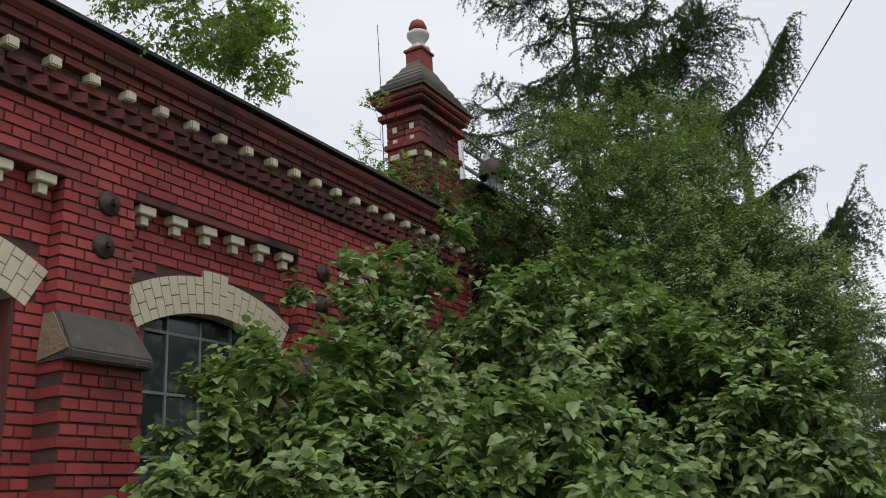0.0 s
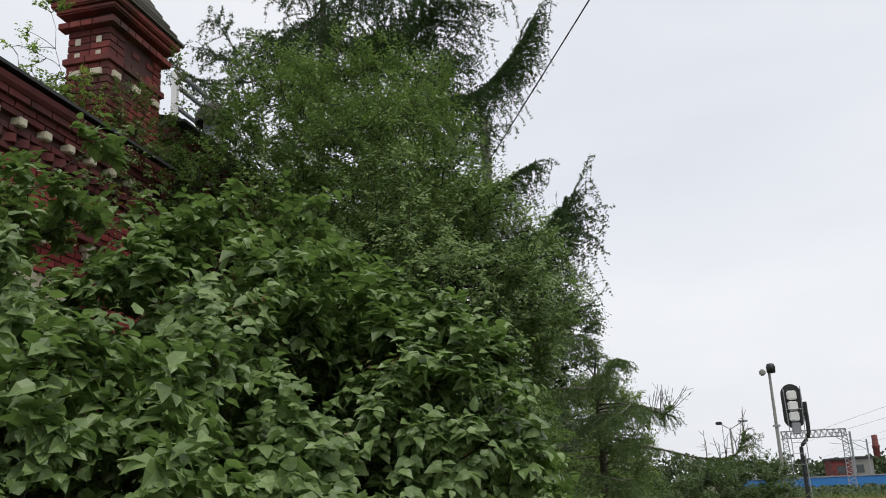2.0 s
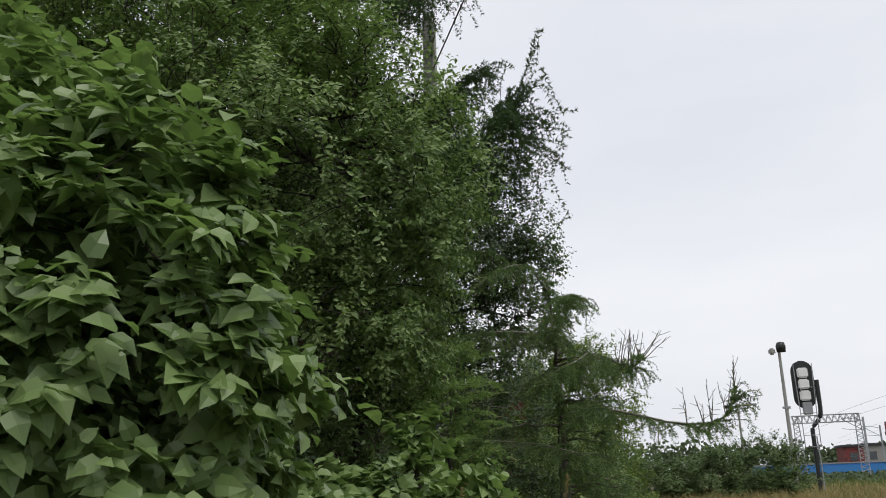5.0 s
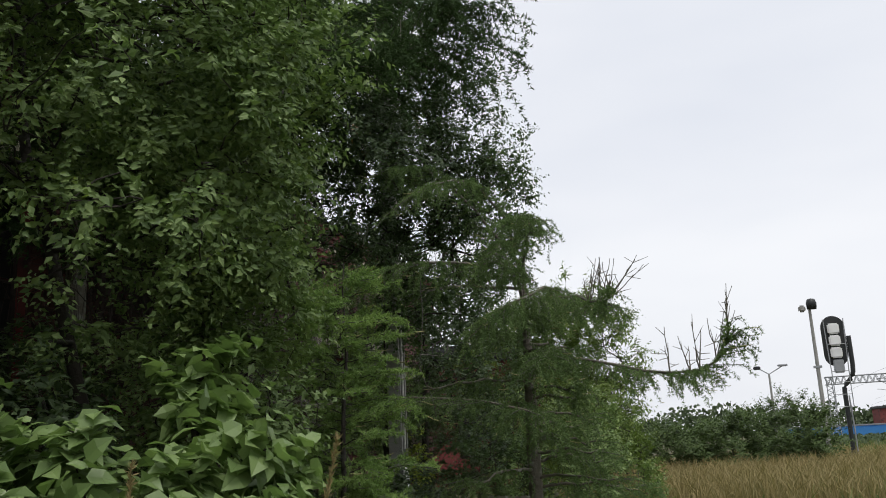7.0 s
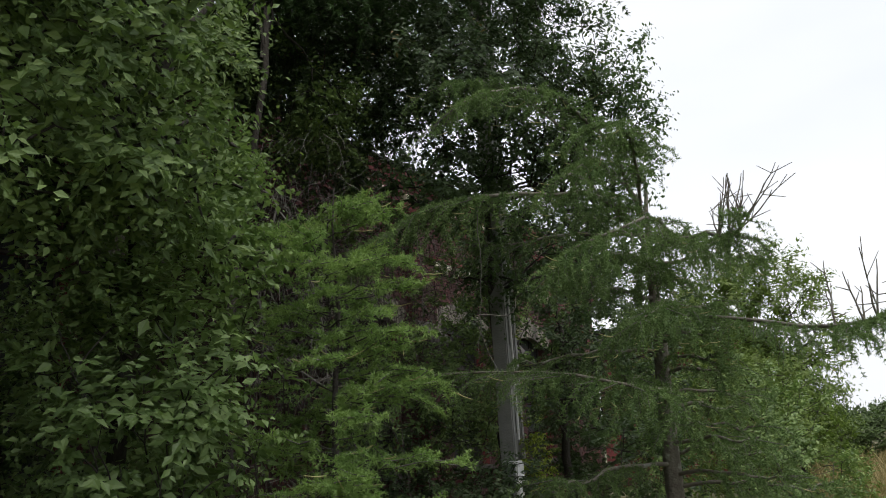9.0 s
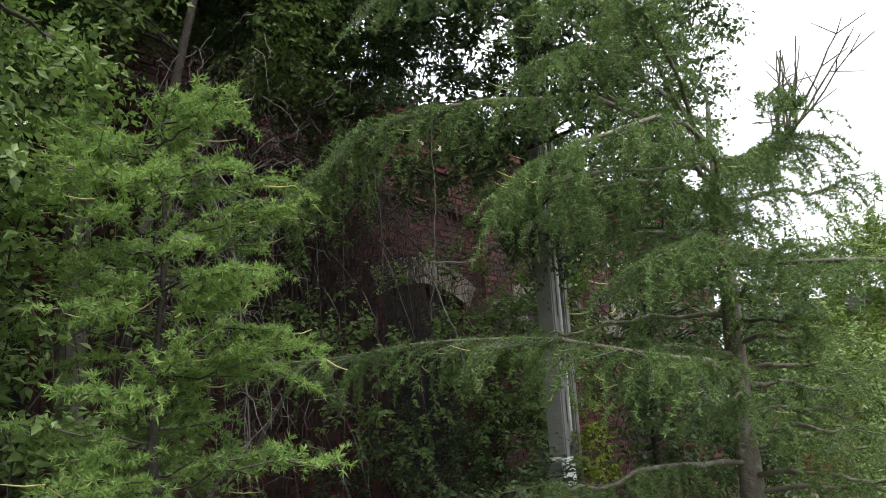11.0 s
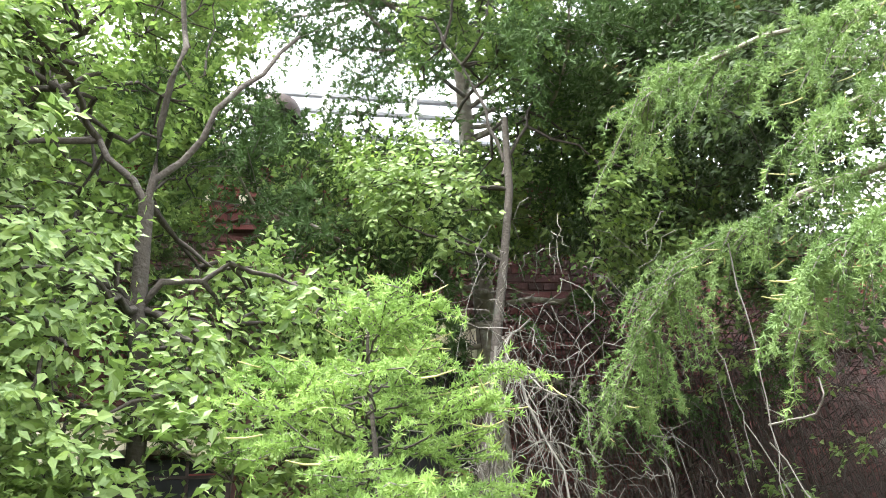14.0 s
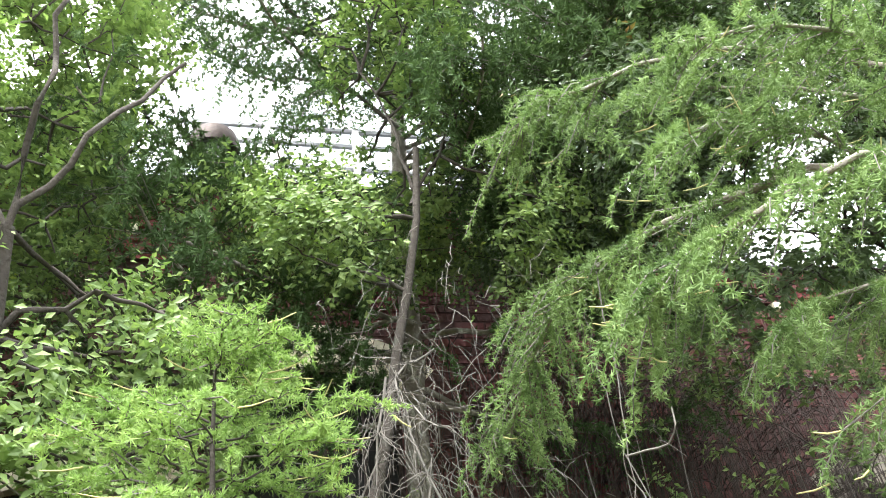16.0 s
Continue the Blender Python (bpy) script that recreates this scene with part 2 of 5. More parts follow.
def tube_arrays(path, radii, sides=6):
    """Verts and quads of a tapered tube along a path."""
    p = np.asarray(path, float)
    r = np.asarray(radii, float) * np.ones(len(p))
    d = np.gradient(p, axis=0)
    d /= np.linalg.norm(d, axis=1, keepdims=True) + 1e-9
    ref = np.where(np.abs(d[:, 2:3]) > 0.9, [[1.0, 0, 0]], [[0, 0, 1.0]])
    u = np.cross(d, ref)
    u /= np.linalg.norm(u, axis=1, keepdims=True) + 1e-9
    v = np.cross(d, u)
    a = np.linspace(0, 2 * math.pi, sides, endpoint=False)
    ring = p[:, None] + r[:, None, None] * (np.cos(a)[None, :, None] * u[:, None] + np.sin(a)[None, :, None] * v[:, None])
    n = len(p)
    i, j = np.meshgrid(np.arange(n - 1), np.arange(sides), indexing="ij")
    k = (j + 1) % sides
    quads = np.stack([i * sides + j, i * sides + k, (i + 1) * sides + k, (i + 1) * sides + j], -1).reshape(-1, 4)
    return ring.reshape(-1, 3), quads


def tubes_mesh(name, tubes, sides=5):
    vs, fs, n = [], [], 0
    for path, radii in tubes:
        v, f = tube_arrays(path, radii, sides)
        vs.append(v)
        fs.append(f + n)
        n += len(v)
    return np_mesh(name, np.concatenate(vs), np.concatenate(fs), True)


def lathe(profile, at, sides=20):
    """A turned solid from (radius, height) pairs, standing at a place."""
    p = np.array([(at[0], at[1], at[2] + h) for _, h in profile])
    v, f = [], []
    for i, (r, _) in enumerate(profile):
        for k in range(sides):
            a = 2 * math.pi * k / sides
            v.append(p[i] + (r * math.cos(a), r * math.sin(a), 0))
    for i in range(len(profile) - 1):
        for k in range(sides):
            f.append((i * sides + k, i * sides + (k + 1) % sides, (i + 1) * sides + (k + 1) % sides, (i + 1) * sides + k))
    return np_mesh("lathe", v, f, True)


def unit(a):
    return a / (np.linalg.norm(a, axis=-1, keepdims=True) + 1e-9)


def scatter(template, tris, pos, along, normal, size):
    """One mesh's arrays: a template (x across, y along, z up) set at each place."""
    along = unit(along)
    side = unit(np.cross(along, normal))
    up = np.cross(side, along)
    size = np.broadcast_to(np.asarray(size, float), (len(pos),))[:, None, None]
    t = template[None] * size
    v = pos[:, None] + t[..., 0:1] * side[:, None] + t[..., 1:2] * along[:, None] + t[..., 2:3] * up[:, None]
    f = tris[None] + (np.arange(len(pos)) * len(template))[:, None, None]
    return v.reshape(-1, 3), f.reshape(-1, 3)


LILAC = np.array([(0, 0, 0), (0, 0.5, 0.0), (0, 1.05, -0.22), (-0.35, 0.16, 0.06), (-0.31, 0.6, 0.05), (0.35, 0.16, 0.06), (0.31, 0.6, 0.05)])
LILAC_T = np.array([(0, 1, 3), (3, 1, 4), (4, 1, 2), (0, 5, 1), (5, 6, 1), (6, 2, 1)])
OVAL = np.array([(0, 0, 0), (0, 0.5, -0.03), (0, 1, -0.14), (-0.27, 0.42, 0.06), (0.27, 0.42, 0.06)])
OVAL_T = np.array([(0, 1, 3), (3, 1, 2), (0, 4, 1), (4, 2, 1)])
SLIM = np.array([(0, 0, 0), (-0.09, 0.4, 0.02), (0.09, 0.4, 0.02), (0, 1, -0.1)])
SLIM_T = np.array([(0, 2, 1), (1, 2, 3)])



def smooth_path(points, n, wobble=0.0, rng=None):
    p = np.asarray(points, float)
    t = np.linspace(0, len(p) - 1, n)
    out = np.stack([np.interp(t, np.arange(len(p)), p[:, i]) for i in range(3)], -1)
    for _ in range(2):
        out[1:-1] = (out[:-2] + 2 * out[1:-1] + out[2:]) / 4
    if wobble and rng is not None:
        out[1:-1] += rng.normal(0, wobble, (n - 2, 3))
    return out


def crown_points(rng, lobes, n, shell=0.5):
    """Clump places inside a union of lobes (cx, cy, cz, rx, ry, rz), denser towards the rim, ragged by noise."""
    lobes = np.array(lobes, float)
    w = np.cbrt(np.prod(lobes[:, 3:], 1)) ** 2
    out = []
    while len(out) < n:
        c = lobes[rng.choice(len(lobes), p=w / w.sum())]
        d = unit(rng.normal(size=3))
        rag = 1 + 0.30 * noise.noise(Vector(d * 2.3 + c[:3])) + 0.18 * noise.noise(Vector(d * 6 + c[:3]))
        p = c[:3] + d * c[3:] * rag * rng.uniform(shell, 1) ** 0.6
        if p[2] > 0.15 and noise.noise(Vector(p * 1.3 + 7)) + 0.5 * noise.noise(Vector(p * 3.1)) > -0.2:
            out.append(p)
    return np.array(out)


def grow(rng, roots, clumps, gauge=0.06, wob=0.04):
    """Limbs from the roots to every clump: each clump joins the nearest limb already there."""
    arr, lev = np.zeros((4 * len(clumps) + 40 * len(roots), 3)), np.zeros(4 * len(clumps) + 40 * len(roots))
    n = 0
    tubes = [(smooth_path(r, 9, 0.02, rng), np.linspace(gauge, gauge * 0.55, 9) * (1.0 if r[0][2] < 0.5 else 0.3)) for r in roots]
    for path, _ in tubes:
        arr[n:n + 6] = path[3:]
        n += 6
    centre = np.mean([r[-1] for r in roots], 0)
    for i in np.argsort(np.linalg.norm(clumps - centre, axis=1)):
        c = clumps[i]
        d = np.linalg.norm(arr[:n] - c, axis=1) + 0.10 * lev[:n] + np.maximum(0, arr[:n, 2] - c[2]) * 0.5
        k = int(np.argmin(d))
        a = arr[k]
        far = np.linalg.norm(c - a)
        path = smooth_path([a, (a + c) / 2 + (0, 0, 0.08 * far), c], 4, wob * far, rng)
        thick = max(0.004, gauge * 0.5 * 0.72 ** (lev[k] + 1))
        tubes.append((path, np.linspace(thick, max(0.0025, thick * 0.45), 4)))
        arr[n:n + 3] = path[1:]
        lev[n:n + 3] = lev[k] + 1
        n += 3
    return tubes


def leafy(rng, clumps, centre, shoots, per, length, size, template, tris, droop=0.5, up=0.35, spread=0.9):
    """Shoots that leave each clump, outwards and up, with leaves in turn along them. Returns leaf arrays and shoot paths."""
    n = len(clumps)
    out = unit(clumps - centre)
    base = np.repeat(clumps, shoots, 0)
    d = unit(np.repeat(out, shoots, 0) * 0.7 + rng.normal(0, spread * 0.6, (n * shoots, 3)) + (0, 0, up))
    ln = length * rng.uniform(0.5, 1.2, n * shoots)
    s = np.tile(np.linspace(0.12, 1, per), n * shoots)
    B, Dd, L = np.repeat(base, per, 0), np.repeat(d, per, 0), np.repeat(ln, per)
    pos = B + Dd * (L * s)[:, None] - np.array([0, 0, 1.0]) * (0.35 * L * s * s)[:, None] * (droop * 0.6)
    flip = np.tile(np.where(np.arange(per) % 2 == 0, 1.0, -1.0), n * shoots)[:, None]
    across = unit(np.cross(Dd, [0, 0, 1.0]) + 1e-3)
    along = unit(across * flip * 0.8 + Dd * 0.45 + rng.normal(0, 0.35, pos.shape) - np.array([0, 0, droop * 0.7]))
    normal = unit(np.array([0, 0, 0.95]) + 0.95 * np.repeat(np.repeat(out, shoots, 0), per, 0) + rng.normal(0, 0.45, pos.shape))
    return scatter(template, tris, pos, along, normal, size * rng.uniform(0.6, 1.2, len(pos)) * (1.1 - 0.45 * s))


def larch_spray(rng, twigs, step, needles, length, width):
    """Rosettes of needles set along twigs (paths), each rosette a small open brush."""
    P, A = [], []
    for path in twigs:
        seg = np.diff(path, axis=0)
        ln = np.linalg.norm(seg, axis=1)
        total = ln.sum()
        k = max(2, int(total / step))
        t = (np.linspace(0.04, 1, k) + rng.normal(0, 0.15 / k, k)).clip(0, 1) * total
        cum = np.r_[0, np.cumsum(ln)]
        idx = np.clip(np.searchsorted(cum, t) - 1, 0, len(seg) - 1)
        p = path[idx] + seg[idx] * ((t - cum[idx]) / (ln[idx] + 1e-9))[:, None]
        P.append(p)
        A.append(unit(seg[idx]))
    P, A = np.concatenate(P), np.concatenate(A)
    lean = unit(rng.normal(size=P.shape) + (0, 0, 0.35))
    lean = unit(lean - A * np.sum(lean * A, 1, keepdims=True) * 0.8)
    big = rng.uniform(0.55, 1.2, len(P))
    pos, ax, ln0 = np.repeat(P, needles, 0), np.repeat(A, needles, 0), np.repeat(lean, needles, 0)
    along = unit(rng.normal(size=pos.shape) * 0.8 + 0.5 * ax + 0.75 * ln0)
    side = unit(np.cross(along, rng.normal(size=pos.shape)))
    w = width * rng.uniform(0.7, 1.3, len(pos))[:, None]
    ll = (length * np.repeat(big, needles) * rng.uniform(0.75, 1.2, len(pos)))[:, None]
    v = np.stack([pos - side * w / 2, pos + side * w / 2, pos + along * ll], 1)
    return v.reshape(-1, 3), np.arange(len(v) * 3).reshape(-1, 3)


def bough(rng, path, gauge, count, hang, out=0.35, droop=1.0, fork=0.0):
    """A larch bough: hanging side twigs along a path. Returns the limb tube and the twigs."""
    path = np.asarray(path, float)
    n = len(path)
    twigs = [path[n // 3:]]
    d = unit(np.gradient(path, axis=0))
    for k in range(count):
        s = rng.uniform(0.12, 1.0) * (n - 1)
        i = min(int(s), n - 2)
        p = path[i] + (path[i + 1] - path[i]) * (s - i)
        side = unit(np.cross(d[i], [0, 0, 1.0])) * rng.choice([-1, 1])
        ln = hang * rng.uniform(0.45, 1.15) * (1.05 - 0.35 * s / n)
        e1 = p + (side * out * rng.uniform(0.3, 2.0) + d[i] * rng.uniform(0.1, 0.9)) * ln + np.array([0, 0, 0.06 - 0.25 * droop]) * ln
        e2 = e1 + (d[i] * 0.15 + side * 0.1 + rng.normal(0, 0.08, 3) - np.array([0, 0, 0.55 * droop])) * ln * 0.8
        tw = smooth_path([p, e1, e2], 5, 0.006, rng)
        twigs.append(tw)
        if rng.random() < fork:
            q = tw[3]
            twigs.append(smooth_path([q, q + rng.normal(0, 0.12, 3) * ln - np.array([0, 0, 0.4]) * ln], 4))
    return (path, np.linspace(gauge, gauge * 0.3, n)), twigs


# ---- ground ----
gx = np.r_[-3000, -600, -150, -60, np.linspace(-30, 40, 60), 80, 200, 700, 3000]
gy = np.r_[-3000, -600, -100, np.linspace(-20, 70, 70), 100, 180, 400, 900, 3000]
GX, GY = np.meshgrid(gx, gy, indexing="ij")
GZ = np.array([[0.05 * noise.noise(Vector((x * 0.35, y * 0.35, 0))) if abs(x) < 60 and abs(y) < 90 else 0.0 for y in gy] for x in gx]) - 0.02
gi, gj = np.meshgrid(np.arange(len(gx) - 1), np.arange(len(gy) - 1), indexing="ij")
ny = len(gy)
gq = np.stack([gi * ny + gj, (gi + 1) * ny + gj, (gi + 1) * ny + gj + 1, gi * ny + gj + 1], -1).reshape(-1, 4)
ground = part("ground", np_mesh("ground", np.stack([GX, GY, GZ], -1).reshape(-1, 3), gq, True), EARTH)
tagged(ground, "uneven earth and rough grass ground sheet", "ground", kind="structure")

# ---- the brick building ----
FACE, BAY, PIL = -4.86, 2.41, 3.77          # recessed panel plane, bay width, middle of a pilaster
PROUD, LOW = -4.75, -4.62                   # planes of pilasters and frieze, of the pilaster foot
EAVE, HIGH = 4.82, 5.45                     # eaves of the wings and of the taller middle part
Y0, Y1, YA, YB = -4.0, 25.0, 9.25, 15.4      # ends of the building and of the middle part

wall = thing("wall_facade", "long red brick factory wall with recessed panels and pilasters", "wall", kind="structure")


def backing(y0, y1, top):
    """The mortar core behind the bricks, with a hole for each window."""
    rows, holes = [], []
    for w in WINDOWS:
        if y0 < w[0] < y1:
            holes.append(w)
    holes.sort()
    y = y0
    for c, half, spring, rise, sill in holes:
        rows.append((FACE - 0.38, FACE - 0.012, y, c - half, 0, top))
        rows.append((FACE - 0.38, FACE - 0.012, c - half, c + half, 0, sill))
        rows.append((FACE - 0.38, FACE - 0.012, c - half, c + half, spring + rise + 0.03, top))
        y = c + half
    rows.append((FACE - 0.38, FACE - 0.012, y, y1, 0, top))
    return boxes(*rows)


# window: middle, half width, springing height, rise of the arch, sill height
WINDOWS = [(2.57, 0.68, 3.0, 0.16, 1.15), (4.98, 0.68, 3.0, 0.16, 1.15), (7.38, 0.6, 3.0, 0.16, 1.15), (10.3, 0.62, 3.0, 0.16, 1.15),
           (12.15, 0.6, 3.85, 0.2, 1.2), (17.0, 0.66, 2.86, 0.16, 1.0), (19.4, 0.66, 2.86, 0.16, 1.0), (21.8, 0.66, 2.86, 0.16, 1.0)]
part("core", backing(Y0, YA, EAVE - 0.1), MORTAR, wall)
part("core", backing(YA, YB, HIGH - 0.1), MORTAR, wall)
part("core", backing(YB, Y1, EAVE - 0.1), MORTAR, wall)

BR, BH, BD, JT = 0.25, 0.065, 0.03, 0.012    # brick length, height, depth of its face, joint
COURSE = BH + JT


pil_y = [PIL + BAY * i for i in range(-3, 10) if Y0 + 0.4 < PIL + BAY * i < Y1 - 0.4 and not YA - 0.4 < PIL + BAY * i < YB + 0.8]


def brick_box(x1, y0, y1, z0, z1, depth=BD):
    """Five faces of one brick, with its back left open against the core."""
    return [(x1 - depth, y0, z0), (x1, y0 + 0.002, z0 + 0.002), (x1, y1 - 0.002, z0 + 0.002), (x1 - depth, y1, z0),
            (x1 - depth, y0, z1), (x1, y0 + 0.002, z1 - 0.002), (x1, y1 - 0.002, z1 - 0.002), (x1 - depth, y1, z1)]


BRICK_F = np.array([(1, 2, 6, 5), (0, 1, 5, 4), (2, 3, 7, 6), (5, 6, 7, 4), (0, 3, 2, 1)])
brick_rng = np.random.default_rng(5)
lone = []                                     # the bricks that the path passes nearest become pieces of their own


def trim(a, b, z):
    """Cuts a brick back to the window jamb or pilaster side that it would run into."""
    stops = [(c - half - 0.02, c + half + 0.02) for c, half, spring, rise, sill in WINDOWS if sill - 0.05 < z + BH / 2 < spring]
    for lo, hi in stops + [(p - 0.296, p + 0.296) for p in pil_y]:
        if a < lo < b:
            b = lo
        elif a < hi < b:
            a = hi
    return a, b


def lay(face, y0, y1, z0, z1, depth=BD, skip=None, keep=False):
    """Courses in cross bond between two heights: rows of stretchers and rows of headers in turn."""
    out = []
    for r in range(int(math.floor(z0 / COURSE + 0.5)), int(math.floor(z1 / COURSE + 0.5))):
        z = r * COURSE
        ln = BR if r % 2 else (BR - JT) / 2
        pitch = ln + JT
        y = math.floor(y0 / pitch - 1) * pitch + (0.5 * pitch if r % 4 == 1 else 0.065 if r % 2 == 0 else 0)
        while y < y1:
            a, b = trim(max(y, y0), min(y + ln, y1), z) if skip else (max(y, y0), min(y + ln, y1))
            if b - a > 0.03 and not (skip and skip((a + b) / 2, z + BH / 2)):
                x = face + brick_rng.normal(0, 0.0015)
                row = (x, a, b, z + brick_rng.normal(0, 0.0008), z + BH, depth)
                if keep and len(lone) < 300 and ln == BR and b - a > 0.24 and 2.0 < a < 6.5 and 2.4 < z < 4.4:
                    lone.append(row)
                else:
                    out.append(brick_box(*row))
            y += pitch
    return out


def in_window(y, z, grow_by=0.02):
    for c, half, spring, rise, sill in WINDOWS:
        u = abs(y - c)
        if u < half + grow_by and sill - 0.05 < z < spring:
            return True
        if u < half + 0.14 and spring - 0.02 <= z < spring + rise * (1 - (u / (half + 0.14)) ** 2) + 0.33:
            return True
    return False




def on_pilaster(y):
    return any(abs(y - p) < 0.295 for p in pil_y)


field, upper = [], []
field += lay(FACE, Y0, YA, 0.2, 3.9, skip=lambda y, z: on_pilaster(y) or in_window(y, z), keep=True)
# courses behind the trees, laid in the brick that carries their shade
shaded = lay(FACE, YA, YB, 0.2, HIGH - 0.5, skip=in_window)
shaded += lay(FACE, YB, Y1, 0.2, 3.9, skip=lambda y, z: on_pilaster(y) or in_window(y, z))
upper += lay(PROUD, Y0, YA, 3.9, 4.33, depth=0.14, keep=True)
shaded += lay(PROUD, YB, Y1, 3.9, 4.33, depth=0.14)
for y in pil_y:
    pile = upper if y < YA else shaded
    pile += lay(PROUD, y - 0.295, y + 0.295, 2.93, 3.9, depth=0.14)
    pile += lay(LOW, y - 0.32, y + 0.32, 0.2, 2.6, depth=0.27)
allb = np.array(field + upper)
faces = (BRICK_F[None] + (np.arange(len(allb)) * 8)[:, None, None]).reshape(-1, 4)
part("brickwork", np_mesh("brickwork", allb.reshape(-1, 3), faces), BRICK, wall, kind="stuff")
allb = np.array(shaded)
part("brickwork", np_mesh("brickwork", allb.reshape(-1, 3), (BRICK_F[None] + (np.arange(len(allb)) * 8)[:, None, None]).reshape(-1, 4)), BROWN, wall, "brown weathered brickwork with deep shade put into its colour", kind="stuff")
cores = boxes(*[(FACE - 0.02, PROUD - 0.012, y0, y1, 3.9, 4.7) for y0, y1 in ((Y0, YA), (YB, Y1))],
              *[(FACE - 0.02, PROUD - 0.012, y - 0.285, y + 0.285, 2.6, 3.9) for y in pil_y],
              *[(FACE - 0.02, LOW - 0.012, y - 0.31, y + 0.31, 0, 2.6) for y in pil_y])
part("pilaster_core", cores, MORTAR, wall)


# cornice: sooty bands, a saw-tooth course, pale stub bricks and a moulded top
K = 0.84                                      # height scale of the cornice


def cornice(y0, y1, top, base):
    c = thing("cornice", "sooty red brick cornice with saw-tooth course and pale stub bricks", "cornice", kind="structure", at=(base, y0, top))
    bands = []
    for z0, z1, px in ((0.60, 0.545, 0.045), (0.42, 0.355, 0.075), (0.265, 0.20, 0.10), (0.20, 0.13, 0.115), (0.13, 0.05, 0.16)):
        for i in range(int((y1 - y0) / 0.262) + 1):
            a = y0 + i * 0.262 + (0.13 if z0 in (0.42, 0.20) else 0)
            if a < y1 - 0.05:
                bands.append(brick_box(base + px, a, min(a + 0.25, y1), top - z0 * K, top - z1 * K, px + 0.03))
    b = np.array(bands)
    part("band", np_mesh("band", b.reshape(-1, 3), (BRICK_F[None] + (np.arange(len(b)) * 8)[:, None, None]).reshape(-1, 4)), SOOT, c, kind="stuff")
    bm = boxes((base - 0.02, base + 0.04, y0, y1, top - 0.60 * K, top - 0.05), (base - 0.02, base + 0.145, y0, y1, top - 0.128 * K, top - 0.045))
    part("cornice_core", bm, MORTAR, c)
    bm = bmesh.new()
    for i in range(int((y1 - y0) / 0.155)):
        y = y0 + 0.08 + i * 0.155
        m = Matrix.Translation((base + 0.035, y, top - 0.485 * K)) @ Matrix.Rotation(math.pi / 4, 4, "Z") @ Matrix.Diagonal((0.10, 0.10, 0.075, 1))
        bmesh.ops.create_cube(bm, size=1, matrix=m)
    part("saw_tooth_course", bm, SOOT, c, kind="stuff")
    stub = boxes((base + 0.0, base + 0.135, -0.045, 0.045, -0.038, 0.038), bevel=0.01)
    me = bpy.data.meshes.new("stub_brick")
    stub.to_mesh(me)
    stub.free()
    for i in range(int((y1 - y0) / 0.31)):
        o = part("stub_brick", me, PALE, c)
        o.location = Vector((0, y0 + 0.12 + i * 0.31, top - 0.31 * K)) - c.location
    bm = bmesh.new()
    prof = [(base - 0.05, top - 0.05), (base + 0.17, top - 0.05), (base + 0.20, top - 0.02), (base + 0.21, top + 0.03), (base - 0.05, top + 0.06)]
    va = [bm.verts.new((x, y0, z)) for x, z in prof]
    vb = [bm.verts.new((x, y1, z)) for x, z in prof]
    for i in range(len(prof)):
        j = (i + 1) % len(prof)
        bm.faces.new((va[i], va[j], vb[j], vb[i]))
    bm.faces.new(va[::-1])
    bm.faces.new(vb)
    part("moulding", bm, SOOT, c)
    return c


cornice(Y0, YA - 0.02, EAVE, PROUD)
cornice(YA + 0.02, YB - 0.02, HIGH, FACE)
cornice(YB + 0.02, Y1, EAVE, PROUD)


# roofs of black felt in lapped strips
def roof(y0, y1, z):
    r = thing("roof", "shallow black felt roof with lapped edges", "roof", kind="structure", at=(PROUD, y0, z))
    for i in range(3):
        x1 = PROUD + 0.24 - i * 0.07
        bm = bmesh.new()
        pts = [(x1, z + 0.045 + i * 0.032), (x1, z + 0.075 + i * 0.032), (PROUD - 9, z + 1.9 + i * 0.02), (PROUD - 9, z + 1.86 + i * 0.02)]
        va = [bm.verts.new((x, y0, h)) for x, h in pts]
        vb = [bm.verts.new((x, y1, h)) for x, h in pts]
        for k in range(4):
            bm.faces.new((va[k], va[(k + 1) % 4], vb[(k + 1) % 4], vb[k]))
        bm.faces.new(va[::-1])
        bm.faces.new(vb)
        part("felt_strip", bm, FELT, r)
    return r


roof(Y0, YA, EAVE + 0.02)
roof(YA, YB, HIGH + 0.02)
roof(YB, Y1, EAVE + 0.02)
back = part("wall_back", boxes((-14, -13.6, Y0, Y1, 0, 6.8), (-14, FACE - 0.4, Y0, Y0 + 0.3, 0, 4.9), (-14, FACE - 0.4, Y1 - 0.3, Y1, 0, 4.9), (-13.6, FACE - 0.4, YA - 0.15, YA, 4.9, 5.75), (-13.6, FACE - 0.4, YB, YB + 0.15, 4.9, 5.75)), SOOT)
tagged(back, "plain brick end and rear walls of the hall", "wall", kind="structure")
inner = part("floor_inside", boxes((-13.6, FACE - 0.39, Y0 + 0.3, Y1 - 0.3, 0.01, 0.06)), CONCRETE)
tagged(inner, "bare concrete floor inside the hall", "floor", kind="structure")


# dentils of two pale bricks under the frieze
def dentil_mesh():
    bm = boxes((0, 0.10, -0.078, 0.078, -0.068, 0.0), bevel=0.006)
    box(bm, 0, 0.065, -0.036, 0.036, -0.14, -0.07, bevel=0.004)
    me = bpy.data.meshes.new("dentil")
    bm.to_mesh(me)
    bm.free()
    return me


